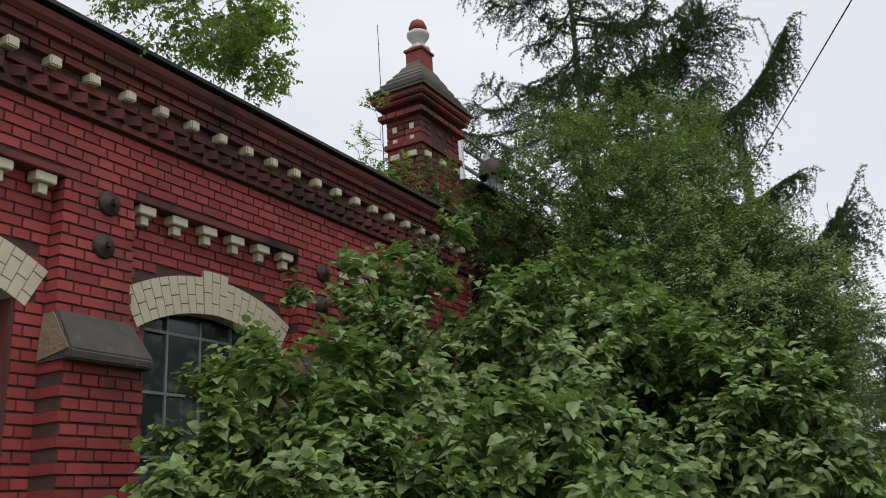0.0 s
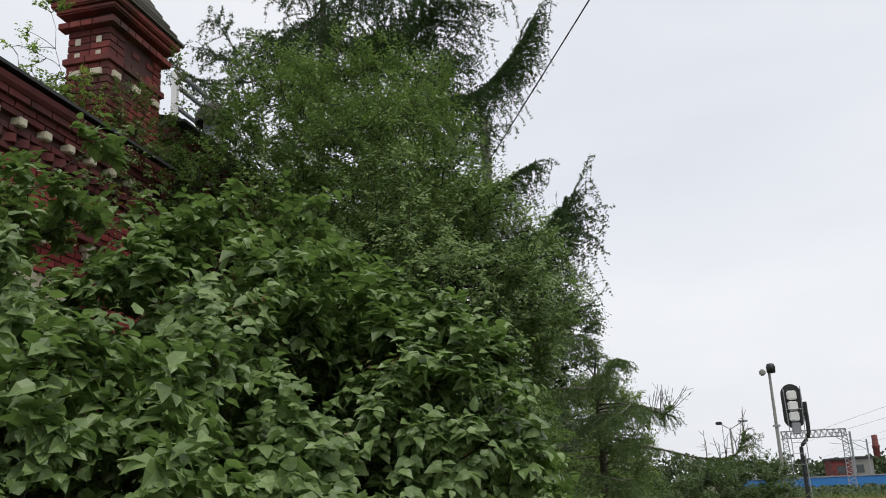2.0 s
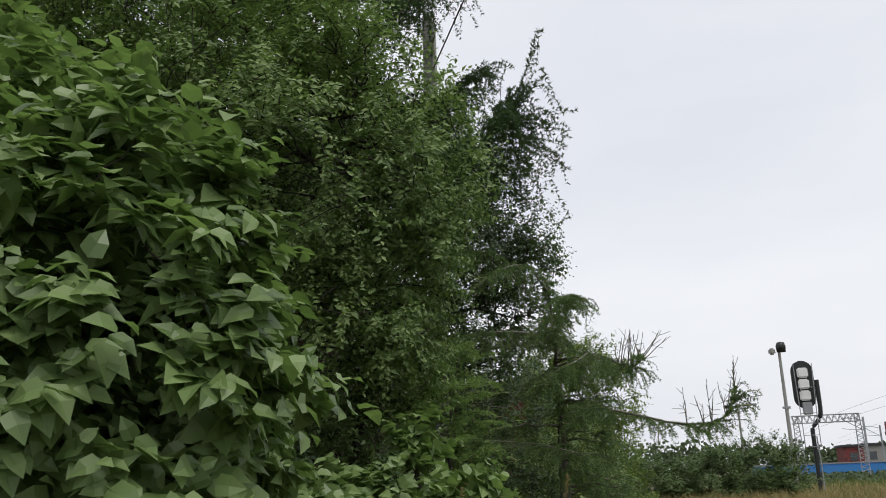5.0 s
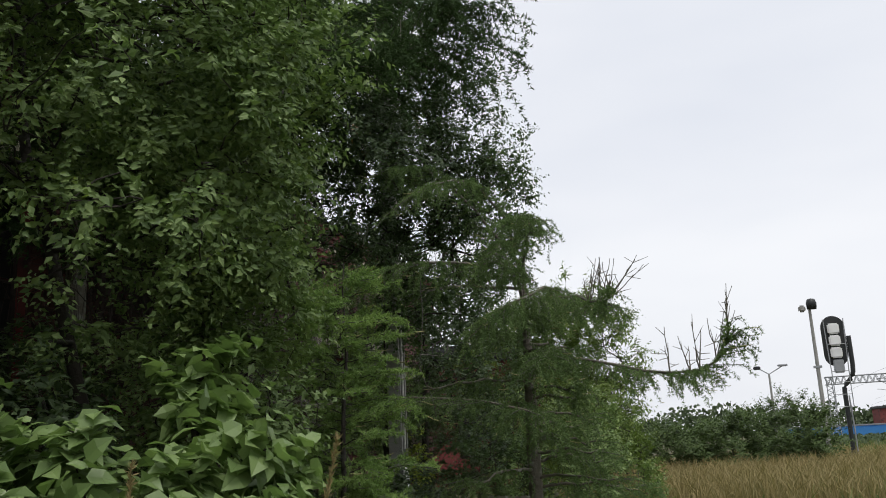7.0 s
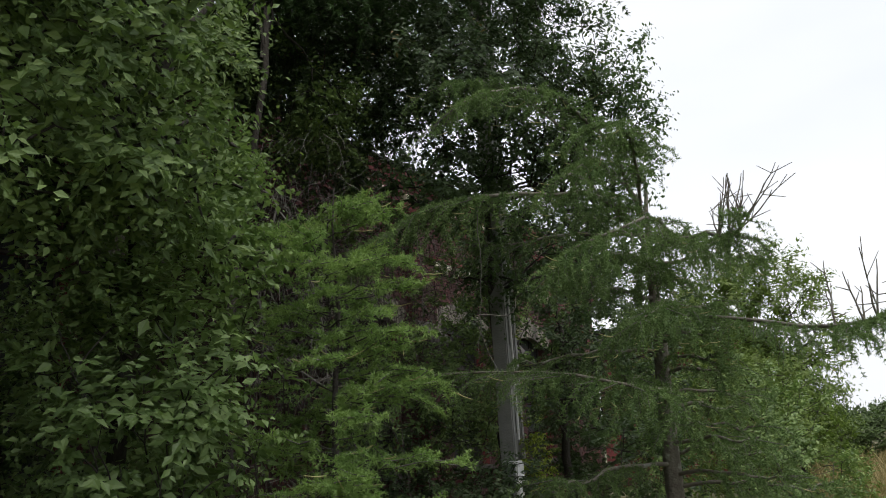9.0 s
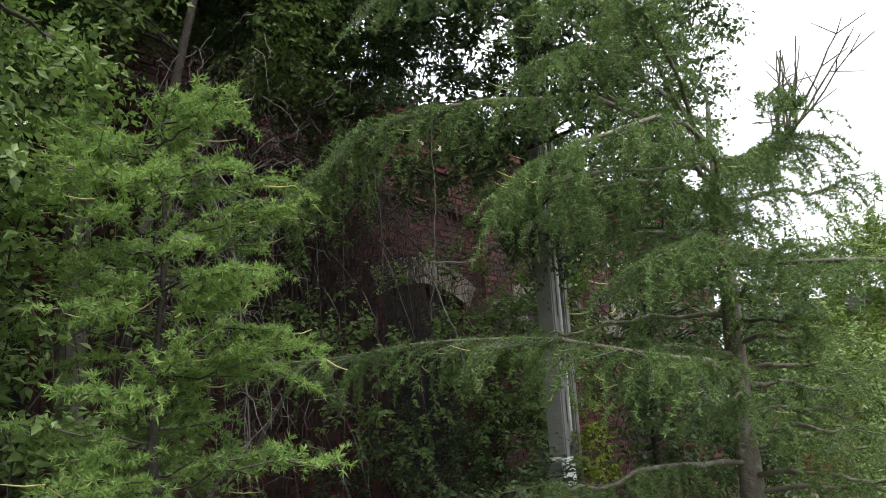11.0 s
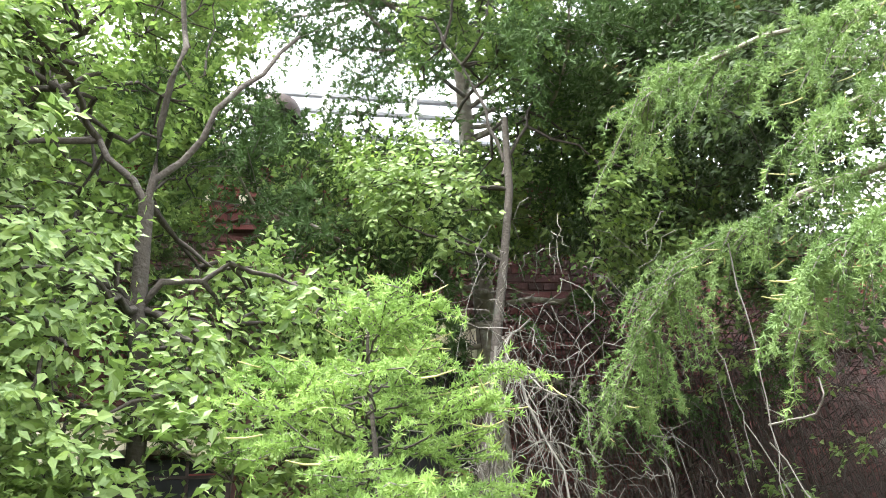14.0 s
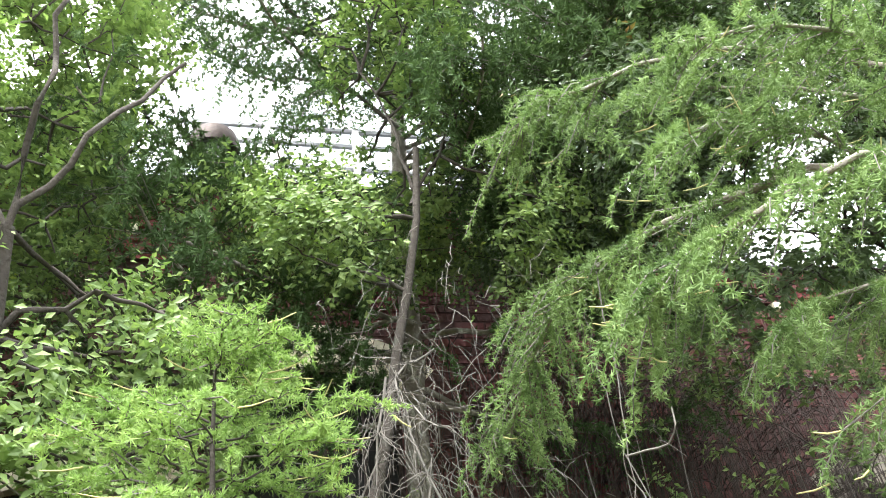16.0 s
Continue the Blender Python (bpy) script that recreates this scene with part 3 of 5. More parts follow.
dentil = dentil_mesh()
lip = []
for i in range(len(pil_y) - 1):
    a, b = pil_y[i] + 0.295, pil_y[i + 1] - 0.295
    if b - a > 2.2:
        continue
    lip.append((FACE - 0.01, PROUD + 0.012, a, b, 3.845, 3.9))
    n = 7 if b - a > 1.95 else 6
    for j in range(n):
        o = part("dentil", dentil, PALE, wall)
        o.location = (FACE, a + (j + 0.4) * (b - a) / (n - 0.2), 3.842)
for row in lip:
    part("frieze_lip", boxes(row, bevel=0.006), SOOT, wall, "dark weathered brick lip")


# pilaster caps: sloping dark stone blocks
def pilaster_cap(y):
    c = thing("pilaster_cap", "dark weathered sandstone cap with a sloping top", "stone", group="pilaster caps", at=(LOW, y, 2.6))
    bm = bmesh.new()
    w = 0.33
    top = [(FACE, -w + 0.03, 2.945), (PROUD + 0.012, -w + 0.03, 2.95), (PROUD + 0.012, w - 0.03, 2.945), (FACE, w - 0.03, 2.94)]
    lo = [(FACE, -w, 2.63), (LOW + 0.09, -w, 2.665), (LOW + 0.09, w, 2.66), (FACE, w, 2.63)]
    lo2 = [(FACE, -w, 2.595), (LOW + 0.085, -w, 2.60), (LOW + 0.085, w, 2.598), (FACE, w, 2.595)]
    A, B, C = ([bm.verts.new((p[0], y + p[1], p[2])) for p in s] for s in (top, lo, lo2))
    bm.faces.new(A)
    for s, t in ((A, B), (B, C)):
        for i in range(4):
            bm.faces.new((s[i], t[i], t[(i + 1) % 4], s[(i + 1) % 4]))
    bm.faces.new(C[::-1])
    bmesh.ops.recalc_face_normals(bm, faces=bm.faces)
    bmesh.ops.bevel(bm, geom=[e for e in bm.edges], offset=0.012, segments=2, affect="EDGES")
    part("block", bm, STONE, c)
    side = bmesh.new()
    v = [side.verts.new(p) for p in ((FACE + 0.01, y - w - 0.004, 2.62), (LOW + 0.07, y - w - 0.004, 2.67), (PROUD, y - w + 0.02, 2.93), (FACE + 0.01, y - w + 0.02, 2.93))]
    u = [side.verts.new(q.co + Vector((0, 0.02, 0))) for q in v]
    side.faces.new(v)
    side.faces.new(u[::-1])
    for i in range(4):
        side.faces.new((v[i], u[i], u[(i + 1) % 4], v[(i + 1) % 4]))
    part("broken_end", side, SANDY, c, "rough yellowish broken stone end")
    return c


for y in pil_y:
    pilaster_cap(y)


# anchor plates: round iron discs with a bolt
def anchor_plate(y, z):
    p = thing("anchor_plate", "round rusty iron wall anchor plate with a bolt", "anchor plate", group="anchor plates", at=(PROUD, y, z))
    turn = Matrix.Translation((PROUD, y, z)) @ Matrix.Rotation(math.pi / 2, 4, "Y")
    me = lathe([(0.0, 0.045), (0.035, 0.045), (0.045, 0.03), (0.075, 0.024), (0.088, 0.014), (0.09, 0.0)], (0, 0, 0), 22)
    me.transform(turn)
    part("disc", me, IRON, p)
    bm = boxes((PROUD + 0.03, PROUD + 0.075, y - 0.016, y + 0.016, z - 0.022, z + 0.022), bevel=0.004)
    part("bolt", bm, IRON, p)
    return p


for y in pil_y[:5]:
    anchor_plate(y + 0.06, 3.755)
    anchor_plate(y + 0.035, 3.44)


# windows: pale brick arches, iron glazing bars
def window(i, c, half, spring, rise, sill):
    w = thing("window_%d" % (i + 1), "arched iron window with small dusty panes under a pale brick arch", "window", kind="structure", at=(FACE, c, sill))
    R = (half * half + rise * rise) / (2 * rise)
    zc = spring + rise - R
    amax = math.asin(half / R)
    n = 21
    big = 0.30
    for k in range(n):
        a = -amax * 1.08 + 2.16 * amax * k / (n - 1)
        key = abs(k - n // 2) <= 1
        cuts = ((0, 0.5), (0.5, 1.0)) if k % 2 else ((0, 0.27), (0.27, 0.77), (0.77, 1.0))
        for u0, u1 in cuts:
            h = big + (0.055 if key else 0)
            r0, r1 = R + u0 * h + 0.004, R + u1 * h - 0.004
            da = 1.08 * amax / (n - 1) * 0.93
            bm = bmesh.new()
            proud = 0.012 if key else 0.004
            q = [(a - da, r0), (a + da, r0), (a + da, r1), (a - da, r1)]
            fr = [bm.verts.new((FACE + proud, c + r * math.sin(t), zc + r * math.cos(t))) for t, r in q]
            bk = [bm.verts.new((FACE - 0.12, c + r * math.sin(t), zc + r * math.cos(t))) for t, r in q]
            bm.faces.new(fr)
            for j in range(4):
                bm.faces.new((fr[j], bk[j], bk[(j + 1) % 4], fr[(j + 1) % 4]))
            bmesh.ops.recalc_face_normals(bm, faces=bm.faces)
            # arches of the right wing get the greyer, darker brick
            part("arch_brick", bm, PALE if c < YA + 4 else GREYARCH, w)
    x = FACE - 0.16
    bm = boxes((x - 0.03, x + 0.03, c - half, c - half + 0.045, sill, spring + 0.02), (x - 0.03, x + 0.03, c + half - 0.045, c + half, sill, spring + 0.02), (x - 0.03, x + 0.03, c - half, c + half, sill, sill + 0.05), bevel=0.006)
    part("frame", bm, IRON, w)
    cols, rows_ = 4, max(4, int((spring - sill) / 0.4))
    top = spring + rise
    bars = []
    for k in range(1, cols):
        y = c - half + 2 * half * k / cols
        bars.append((x - 0.012, x + 0.014, y - 0.011, y + 0.011, sill + 0.05, top - 0.03))
    for k in range(1, rows_ + 1):
        z = sill + (spring - sill) * k / rows_
        bars.append((x - 0.010, x + 0.012, c - half + 0.045, c + half - 0.045, z - 0.011, z + 0.011))
    for row in bars:
        part("glazing_bar", boxes(row), STEEL if c < YA else IRON, w, "grey painted iron glazing bar" if c < YA else "rusty iron glazing bar")
    for a in range(cols):
        for b in range(rows_ + 1):
            ya, yb = c - half + 2 * half * a / cols + 0.012, c - half + 2 * half * (a + 1) / cols - 0.012
            za = sill + (spring - sill) * b / rows_ + 0.012
            zb = min(sill + (spring - sill) * (b + 1) / rows_ - 0.012, top)
            if zb - za > 0.04:
                o = part("pane", boxes((x - 0.004, x + 0.002, ya, yb, za, zb)), GLASS if c < YA else DARKPANE, w)
                o.rotation_euler = (0, radians(brick_rng.normal(0, 0.15)), 0)
    part("reveal", boxes((FACE - 0.36, FACE - 0.02, c - half - 0.012, c - half + 0.003, sill, spring), (FACE - 0.36, FACE - 0.02, c + half - 0.003, c + half + 0.012, sill, spring)), SOOT, w)
    part("window_sill", boxes((FACE - 0.2, FACE + 0.07, c - half - 0.05, c + half + 0.05, sill - 0.07, sill), bevel=0.01), STONE, w)
    return w


for i, row in enumerate(WINDOWS):
    window(i, *row)


# ---- the corner turret ----
def turret():
    t = thing("turret", "square red brick turret with tiled cap and ball finial, overgrown with creeper", "turret", kind="structure", at=(-5.0, 8.67, 4.0))
    x0, x1, y0, y1 = -5.24, -4.76, 8.2, 9.14
    part("core", boxes((x0 + 0.012, x1 - 0.012, y0 + 0.012, y1 - 0.012, 0, 6.4)), MORTAR, t)
    rows = []
    rr = np.random.default_rng(9)
    for r in range(int(2.5 / COURSE), int(6.30 / COURSE)):
        z = r * COURSE
        out = 0.0
        if z > 6.14:
            out = 0.05 + 0.025 * (r - int(6.14 / COURSE))
        elif 5.70 < z < 5.78:
            out = 0.03
        recess = 5.80 < z < 6.12
        ln = BR if r % 2 else 0.119
        y = y0 - out
        while y < y1 + out - 0.02:
            b = min(y + ln, y1 + out)
            u = ((y + b) / 2 - y0) / (y1 - y0)
            d = -0.02 if recess and (0.24 < u < 0.42 or 0.58 < u < 0.76) else 0.0
            rows.append(brick_box(x1 + out + d, y, b, z, z + BH, 0.04 + out))
            y += ln + JT
        x = x0 - out
        while x < x1 + out - 0.02:
            b = min(x + ln, x1 + out)
            q = brick_box(0, x, b, z, z + BH, 0.04 + out)
            rows.append([(p[1], y0 - out - p[0], p[2]) for p in q])
            x += ln + JT
    b = np.array(rows)
    part("brickwork", np_mesh("brickwork", b.reshape(-1, 3), (BRICK_F[None] + (np.arange(len(b)) * 8)[:, None, None]).reshape(-1, 4)), TBRICK, t, kind="stuff")
    for y in (y0 + 0.12, y0 + 0.47, y0 + 0.82):
        part("corbel", boxes((x1, x1 + 0.035, y - 0.06, y + 0.06, 5.62, 5.69), bevel=0.004), PALE, t, "pale corbel brick")
    for x in (x0 + 0.12, x0 + 0.36):
        part("corbel", boxes((x - 0.06, x + 0.06, y0 - 0.035, y0, 5.62, 5.69), bevel=0.004), PALE, t, "pale corbel brick")
        for z in (5.82, 5.98):
            part("corbel", boxes((x - 0.03, x + 0.03, y0 - 0.012, y0, z, z + 0.075), bevel=0.003), PALE, t, "pale corbel brick")
    # moulded eaves and tiled cap in steps
    cx, cy = (x0 + x1) / 2, (y0 + y1) / 2
    part("eaves", boxes((x0 - 0.10, x1 + 0.10, y0 - 0.10, y1 + 0.10, 6.31, 6.37), (x0 - 0.14, x1 + 0.14, y0 - 0.14, y1 + 0.14, 6.372, 6.45), bevel=0.015), TBRICK, t)
    for i in range(7):
        f = 1 - i / 8.2
        hx, hy = (0.24 + 0.17) * f, (0.47 + 0.17) * f
        bm = bmesh.new()
        z = 6.45 + i * 0.088
        lo = [bm.verts.new((cx + sx * hx, cy + sy * hy, z)) for sx, sy in ((-1, -1), (1, -1), (1, 1), (-1, 1))]
        mi = [bm.verts.new((cx + sx * hx, cy + sy * hy, z + 0.03)) for sx, sy in ((-1, -1), (1, -1), (1, 1), (-1, 1))]
        hi = [bm.verts.new((cx + sx * hx * 0.84, cy + sy * hy * 0.84, z + 0.09)) for sx, sy in ((-1, -1), (1, -1), (1, 1), (-1, 1))]
        for s, u in ((lo, mi), (mi, hi)):
            for k in range(4):
                bm.faces.new((s[k], s[(k + 1) % 4], u[(k + 1) % 4], u[k]))
        bm.faces.new(hi)
        bm.faces.new(lo[::-1])
        part("tile_course", bm, SLATE, t)
    part("pedestal", boxes((cx - 0.12, cx + 0.12, cy - 0.14, cy + 0.14, 6.98, 7.22), (cx - 0.14, cx + 0.14, cy - 0.16, cy + 0.16, 7.222, 7.26), bevel=0.008), TBRICK, t)
    ball = lathe([(0.0, 0.0), (0.13, 0.0), (0.15, 0.03), (0.09, 0.07), (0.075, 0.12), (0.11, 0.17), (0.145, 0.22), (0.15, 0.26), (0.11, 0.29), (0.0, 0.30)], (cx, cy, 7.26), 20)
    part("urn", ball, PLASTER, t, "chipped white plaster urn")
    cap = lathe([(0.0, 0.0), (0.115, 0.0), (0.12, 0.05), (0.09, 0.13), (0.04, 0.165), (0.0, 0.17)], (cx, cy, 7.56), 18)
    part("finial_cap", cap, TBRICK, t, "worn red brick dome on the urn")
    return t


turret()
rod = thing("lightning_rod", "thin upright lightning rod behind the turret", "rod", at=(-5.75, 8.9, 5.3))
part("wire", tubes_mesh("wire", [([(-5.75, 8.9, 5.3), (-5.75, 8.9, 6.8), (-5.77, 8.9, 8.05)], (0.007, 0.006, 0.005))]), IRON, rod)


# vent pipe with a domed cowl on the roof
def vent(x, y, z, h):
    v = thing("roof_vent", "grey sheet-metal vent pipe with a dark domed cowl", "vent", at=(x, y, z))
    part("pipe", lathe([(0.13, 0), (0.13, h), (0.0, h)], (x, y, z), 18), STEEL, v)
    part("cowl", lathe([(0.24, h - 0.06), (0.245, h), (0.21, h + 0.13), (0.12, h + 0.21), (0.0, h + 0.235)], (x, y, z), 20), IRON, v)
    return v


vent(-5.25, 11.2, 5.5, 0.95)


# white pipe with a bent hood on the roof edge
def hooded_pipe(x, y, z):
    v = thing("roof_pipe", "white painted roof vent pipe with a bent hood", "vent", at=(x, y, z))
    part("pipe", tubes_mesh("pipe", [([(x, y, z), (x, y, z + 0.3), (x, y, z + 0.52)], 0.065)], 14), WHITE, v)
    part("hood", tubes_mesh("hood", [(smooth_path([(x, y, z + 0.5), (x, y - 0.01, z + 0.62), (x, y - 0.08, z + 0.69), (x, y - 0.17, z + 0.66)], 10), np.linspace(0.072, 0.085, 10))], 14), WHITE, v)
    part("collar", lathe([(0.0, 0), (0.11, 0), (0.11, 0.03), (0.075, 0.06), (0.0, 0.06)], (x, y, z), 16), STEEL, v)
    return v


hooded_pipe(-5.4, 14.55, 5.95)


# glazed roof lantern over the middle part
def lantern():
    L = thing("roof_lantern", "white-framed roof lantern with rails and a louvred panel", "roof lantern", at=(-5.6, 13.0, 5.6))
    x = -5.6
    for y in (10.8, 11.7, 12.6, 13.5, 14.4, 15.3):
        part("post", boxes((x - 0.04, x + 0.04, y - 0.035, y + 0.035, 5.55, 7.05), bevel=0.006), WHITE, L)
    for z in (5.95, 6.55, 6.85, 7.05):
        part("rail", boxes((x - 0.02, x + 0.025, 10.8, 15.3, z - 0.02, z + 0.02)), STEEL, L)
    for k in range(8):
        bm = boxes((-0.012, 0.05, 13.56, 14.05, -0.006, 0.006))
        bmesh.ops.rotate(bm, verts=bm.verts, cent=(0, 0, 0), matrix=Matrix.Rotation(radians(-35), 3, "Y"))
        o = part("louvre_slat", bm, STEEL, L)
        o.location = Vector((x, 0, 6.0 + k * 0.06)) - L.location
    part("sill_board", boxes((x - 0.05, x + 0.06, 10.8, 15.3, 5.75, 5.81), bevel=0.006), WHITE, L)
    return L


lantern()


# ---- plants ----
def tree(name, label, seed, roots, lobes, clumps, shoots, per, length, size, leaf, bark, template=OVAL, tris=OVAL_T, gauge=0.06, droop=0.5, up=0.35, shell=0.5, category="tree", extra=None, spread=0.9, lone_leaves=0, lone_material=None):
    rng = np.random.default_rng(seed)
    t = thing(name, label, category, at=tuple(roots[0][0]))
    pts = crown_points(rng, lobes, clumps, shell)
    tubes = grow(rng, roots, pts, gauge)
    for tube in tubes[:len(roots)]:
        part("trunk" if category == "tree" else "stem", tubes_mesh("trunk", [tube], 9), bark, t)
    part("branchwork", tubes_mesh("branchwork", tubes[len(roots):], 4), bark, t, kind="stuff")
    centre = np.mean(np.array(lobes)[:, :3], 0)
    v, f = leafy(rng, pts, centre, shoots, per, length, size, template, tris, droop, up, spread)
    if lone_leaves:
        k, m = len(template), len(tris)
        for q in range(lone_leaves):
            part("leaf", np_mesh("leaf", v[q * k:(q + 1) * k], tris), lone_material, t)
        v, f = v[lone_leaves * k:], f[lone_leaves * m:] - lone_leaves * k
    part("crown", np_mesh("crown", v, f), leaf, t, kind="stuff")
    if extra:
        sel = pts[rng.random(len(pts)) < extra[1]]
        v, f = leafy(rng, sel, centre, 2, 5, length * 1.1, size * 0.7, template, tris, droop, 0.6)
        part("new_growth", np_mesh("new_growth", v, f), extra[0], t, kind="stuff")
    return t


# lilac thicket along the wall
LILAC_KW = dict(leaf=LEAF_LILAC, bark=BARK, template=LILAC, tris=LILAC_T, gauge=0.022, category="bush", shell=0.6)
tree("lilac_bush", "tall dense lilac bush with heart-shaped leaves against the brick wall", 11,
     [[(-3.4, 5.9, 0), (-3.4, 5.9, 1.2), (-3.3, 6.0, 2.2)], [(-3.0, 6.3, 0), (-2.8, 6.5, 1.3), (-2.7, 6.5, 2.3)], [(-3.7, 5.4, 0), (-3.8, 5.2, 1.0), (-3.7, 5.0, 1.7)]],
     [(-3.65, 6.2, 2.7, 0.85, 0.95, 1.15), (-2.75, 6.9, 2.45, 1.0, 1.0, 1.2), (-3.7, 5.1, 2.2, 0.75, 0.9, 1.05), (-3.1, 5.7, 1.9, 0.9, 1.0, 1.1), (-2.5, 7.7, 2.5, 0.8, 0.9, 1.0)],
     580, 5, 8, 0.26, 0.112, extra=(LEAF_RED, 0.10), **LILAC_KW)
tree("lilac_bush", "broad lilac bush with large grey-green leaves beside the path", 12,
     [[(-1.9, 6.6, 0), (-1.9, 6.6, 0.8), (-1.8, 6.7, 1.5)], [(-1.5, 7.2, 0), (-1.4, 7.2, 0.9), (-1.3, 7.2, 1.6)], [(-2.4, 5.8, 0), (-2.4, 5.6, 0.8), (-2.4, 5.5, 1.3)]],
     [(-1.9, 6.9, 1.65, 0.85, 1.0, 1.1), (-2.3, 5.9, 1.35, 0.8, 0.9, 0.95), (-1.5, 7.4, 1.6, 0.55, 0.7, 0.95), (-1.5, 8.3, 1.25, 0.45, 0.5, 0.7), (-1.05, 6.7, 1.7, 0.5, 0.55, 0.75), (-1.4, 6.9, 2.2, 0.5, 0.5, 0.45), (-1.6, 5.9, 0.9, 0.7, 0.8, 0.8)],
     720, 5, 8, 0.25, 0.12, extra=(LEAF_RED, 0.05), **LILAC_KW)
tree("lilac_bush", "low leafy lilac bush at the foot of the brick pilaster", 14,
     [[(-3.0, 3.9, 0), (-3.0, 3.9, 0.7), (-3.0, 3.9, 1.2)], [(-2.5, 4.7, 0), (-2.4, 4.7, 0.7), (-2.4, 4.7, 1.2)]],
     [(-3.05, 3.15, 1.0, 0.6, 0.8, 0.85), (-3.3, 4.0, 1.6, 0.75, 0.8, 0.95), (-2.5, 4.6, 1.3, 0.9, 0.9, 0.95), (-2.7, 3.6, 0.9, 0.7, 0.9, 0.85)],
     460, 5, 8, 0.25, 0.115, **LILAC_KW)
tree("lilac_sapling", "low lilac growth with pointed bright leaves beside the path", 13,
     [[(-0.95, 8.6, 0), (-0.9, 8.65, 0.6), (-0.85, 8.7, 1.0)], [(-0.85, 8.95, 0), (-0.83, 9.1, 0.9), (-0.81, 9.2, 1.7)]],
     [(-0.95, 8.5, 0.9, 0.42, 0.45, 0.42), (-0.6, 8.85, 0.95, 0.32, 0.32, 0.36), (-1.1, 8.1, 0.85, 0.4, 0.5, 0.55), (-0.81, 9.17, 1.55, 0.1, 0.1, 0.28)],
     190, 4, 8, 0.22, 0.115, lone_leaves=290, lone_material=LEAF_ONE, **LILAC_KW)

# apple trees between wall and path
tree("apple_tree", "old apple tree with a broad dense crown of small leaves", 21,
     [[(-2.0, 10.75, 0), (-1.8, 10.7, 1.4), (-1.45, 10.65, 3.0)], [(-2.05, 10.75, 0), (-2.3, 10.4, 1.5), (-2.6, 10.1, 3.4)],
      [(-1.45, 10.65, 2.98), (-1.5, 10.35, 3.4), (-1.6, 10.05, 4.0)], [(-1.45, 10.65, 2.98), (-1.42, 10.9, 3.4), (-1.5, 11.2, 3.9)], [(-1.45, 10.65, 2.98), (-1.25, 10.72, 3.5), (-1.15, 10.8, 4.1)]],
     [(-3.3, 9.75, 5.0, 1.2, 1.1, 1.3), (-2.5, 9.6, 4.4, 1.25, 1.35, 1.5), (-1.9, 9.3, 3.6, 0.9, 1.15, 1.1), (-1.4, 9.6, 3.5, 0.85, 0.9, 1.05), (-2.7, 10.1, 5.4, 1.1, 1.0, 1.2),
      (-1.15, 9.35, 2.65, 0.5, 0.65, 0.6), (-1.35, 10.0, 2.6, 0.5, 0.6, 0.65), (-0.95, 9.8, 3.1, 0.5, 0.6, 0.6), (-1.4, 10.5, 2.25, 0.4, 0.45, 0.45), (-2.0, 11.1, 2.6, 0.5, 0.45, 0.5), (-1.65, 9.9, 2.2, 0.5, 0.5, 0.45)],
     2300, 5, 9, 0.25, 0.058, LEAF_APPLE, BARK, gauge=0.05, shell=0.5, droop=0.35, extra=(LEAF_BIRCH, 0.15))
tree("apple_tree", "thin forked apple tree with a sparse leafy top", 22,
     [[(-2.45, 11.95, 0), (-2.45, 12.0, 2.1), (-2.45, 12.15, 2.62), (-2.45, 12.3, 3.3), (-2.45, 12.42, 4.3)], [(-2.45, 12.38, 4.0), (-2.5, 12.3, 4.5), (-2.6, 12.15, 5.0)], [(-2.45, 12.36, 3.9), (-2.55, 12.65, 4.5), (-2.6, 12.85, 5.1)]],
     [(-2.6, 12.4, 5.2, 0.6, 0.5, 0.65), (-3.2, 11.8, 4.15, 0.6, 0.9, 0.3), (-3.3, 13.0, 4.4, 0.6, 0.6, 0.35), (-2.6, 13.3, 3.75, 0.5, 0.5, 0.35), (-2.5, 11.9, 3.75, 0.35, 0.35, 0.3)],
     430, 5, 8, 0.26, 0.062, LEAF_APPLE, BARK, gauge=0.036, droop=0.3, shell=0.35, extra=(LEAF_BIRCH, 0.3))
tree("broadleaf_tree", "dark dense broadleaf tree with a ragged outline and glossy small leaves", 23,
     [[(-2.62, 15.95, 0), (-2.5, 15.75, 1.8), (-2.2, 15.1, 3.4)]],
     [(-1.25, 14.8, 4.5, 0.75, 0.75, 1.0), (-1.75, 14.3, 4.2, 0.85, 0.85, 1.1), (-0.95, 14.95, 3.8, 0.5, 0.6, 0.7), (-2.3, 14.8, 5.1, 1.0, 1.0, 1.1), (-1.65, 13.5, 3.75, 0.65, 0.6, 0.6), (-2.4, 13.7, 4.6, 0.8, 0.8, 0.9), (-1.9, 15.3, 3.2, 0.8, 0.8, 0.9), (-2.9, 13.9, 4.2, 0.7, 0.7, 0.8), (-3.4, 14.0, 5.0, 0.8, 1.0, 0.8), (-3.0, 13.4, 4.25, 0.6, 0.6, 0.45), (-3.0, 15.0, 3.8, 0.6, 0.7, 0.6)],
     1800, 5, 8, 0.24, 0.060, LEAF_DARK, BARK, gauge=0.06, shell=0.4, extra=(LEAF_RED, 0.05))
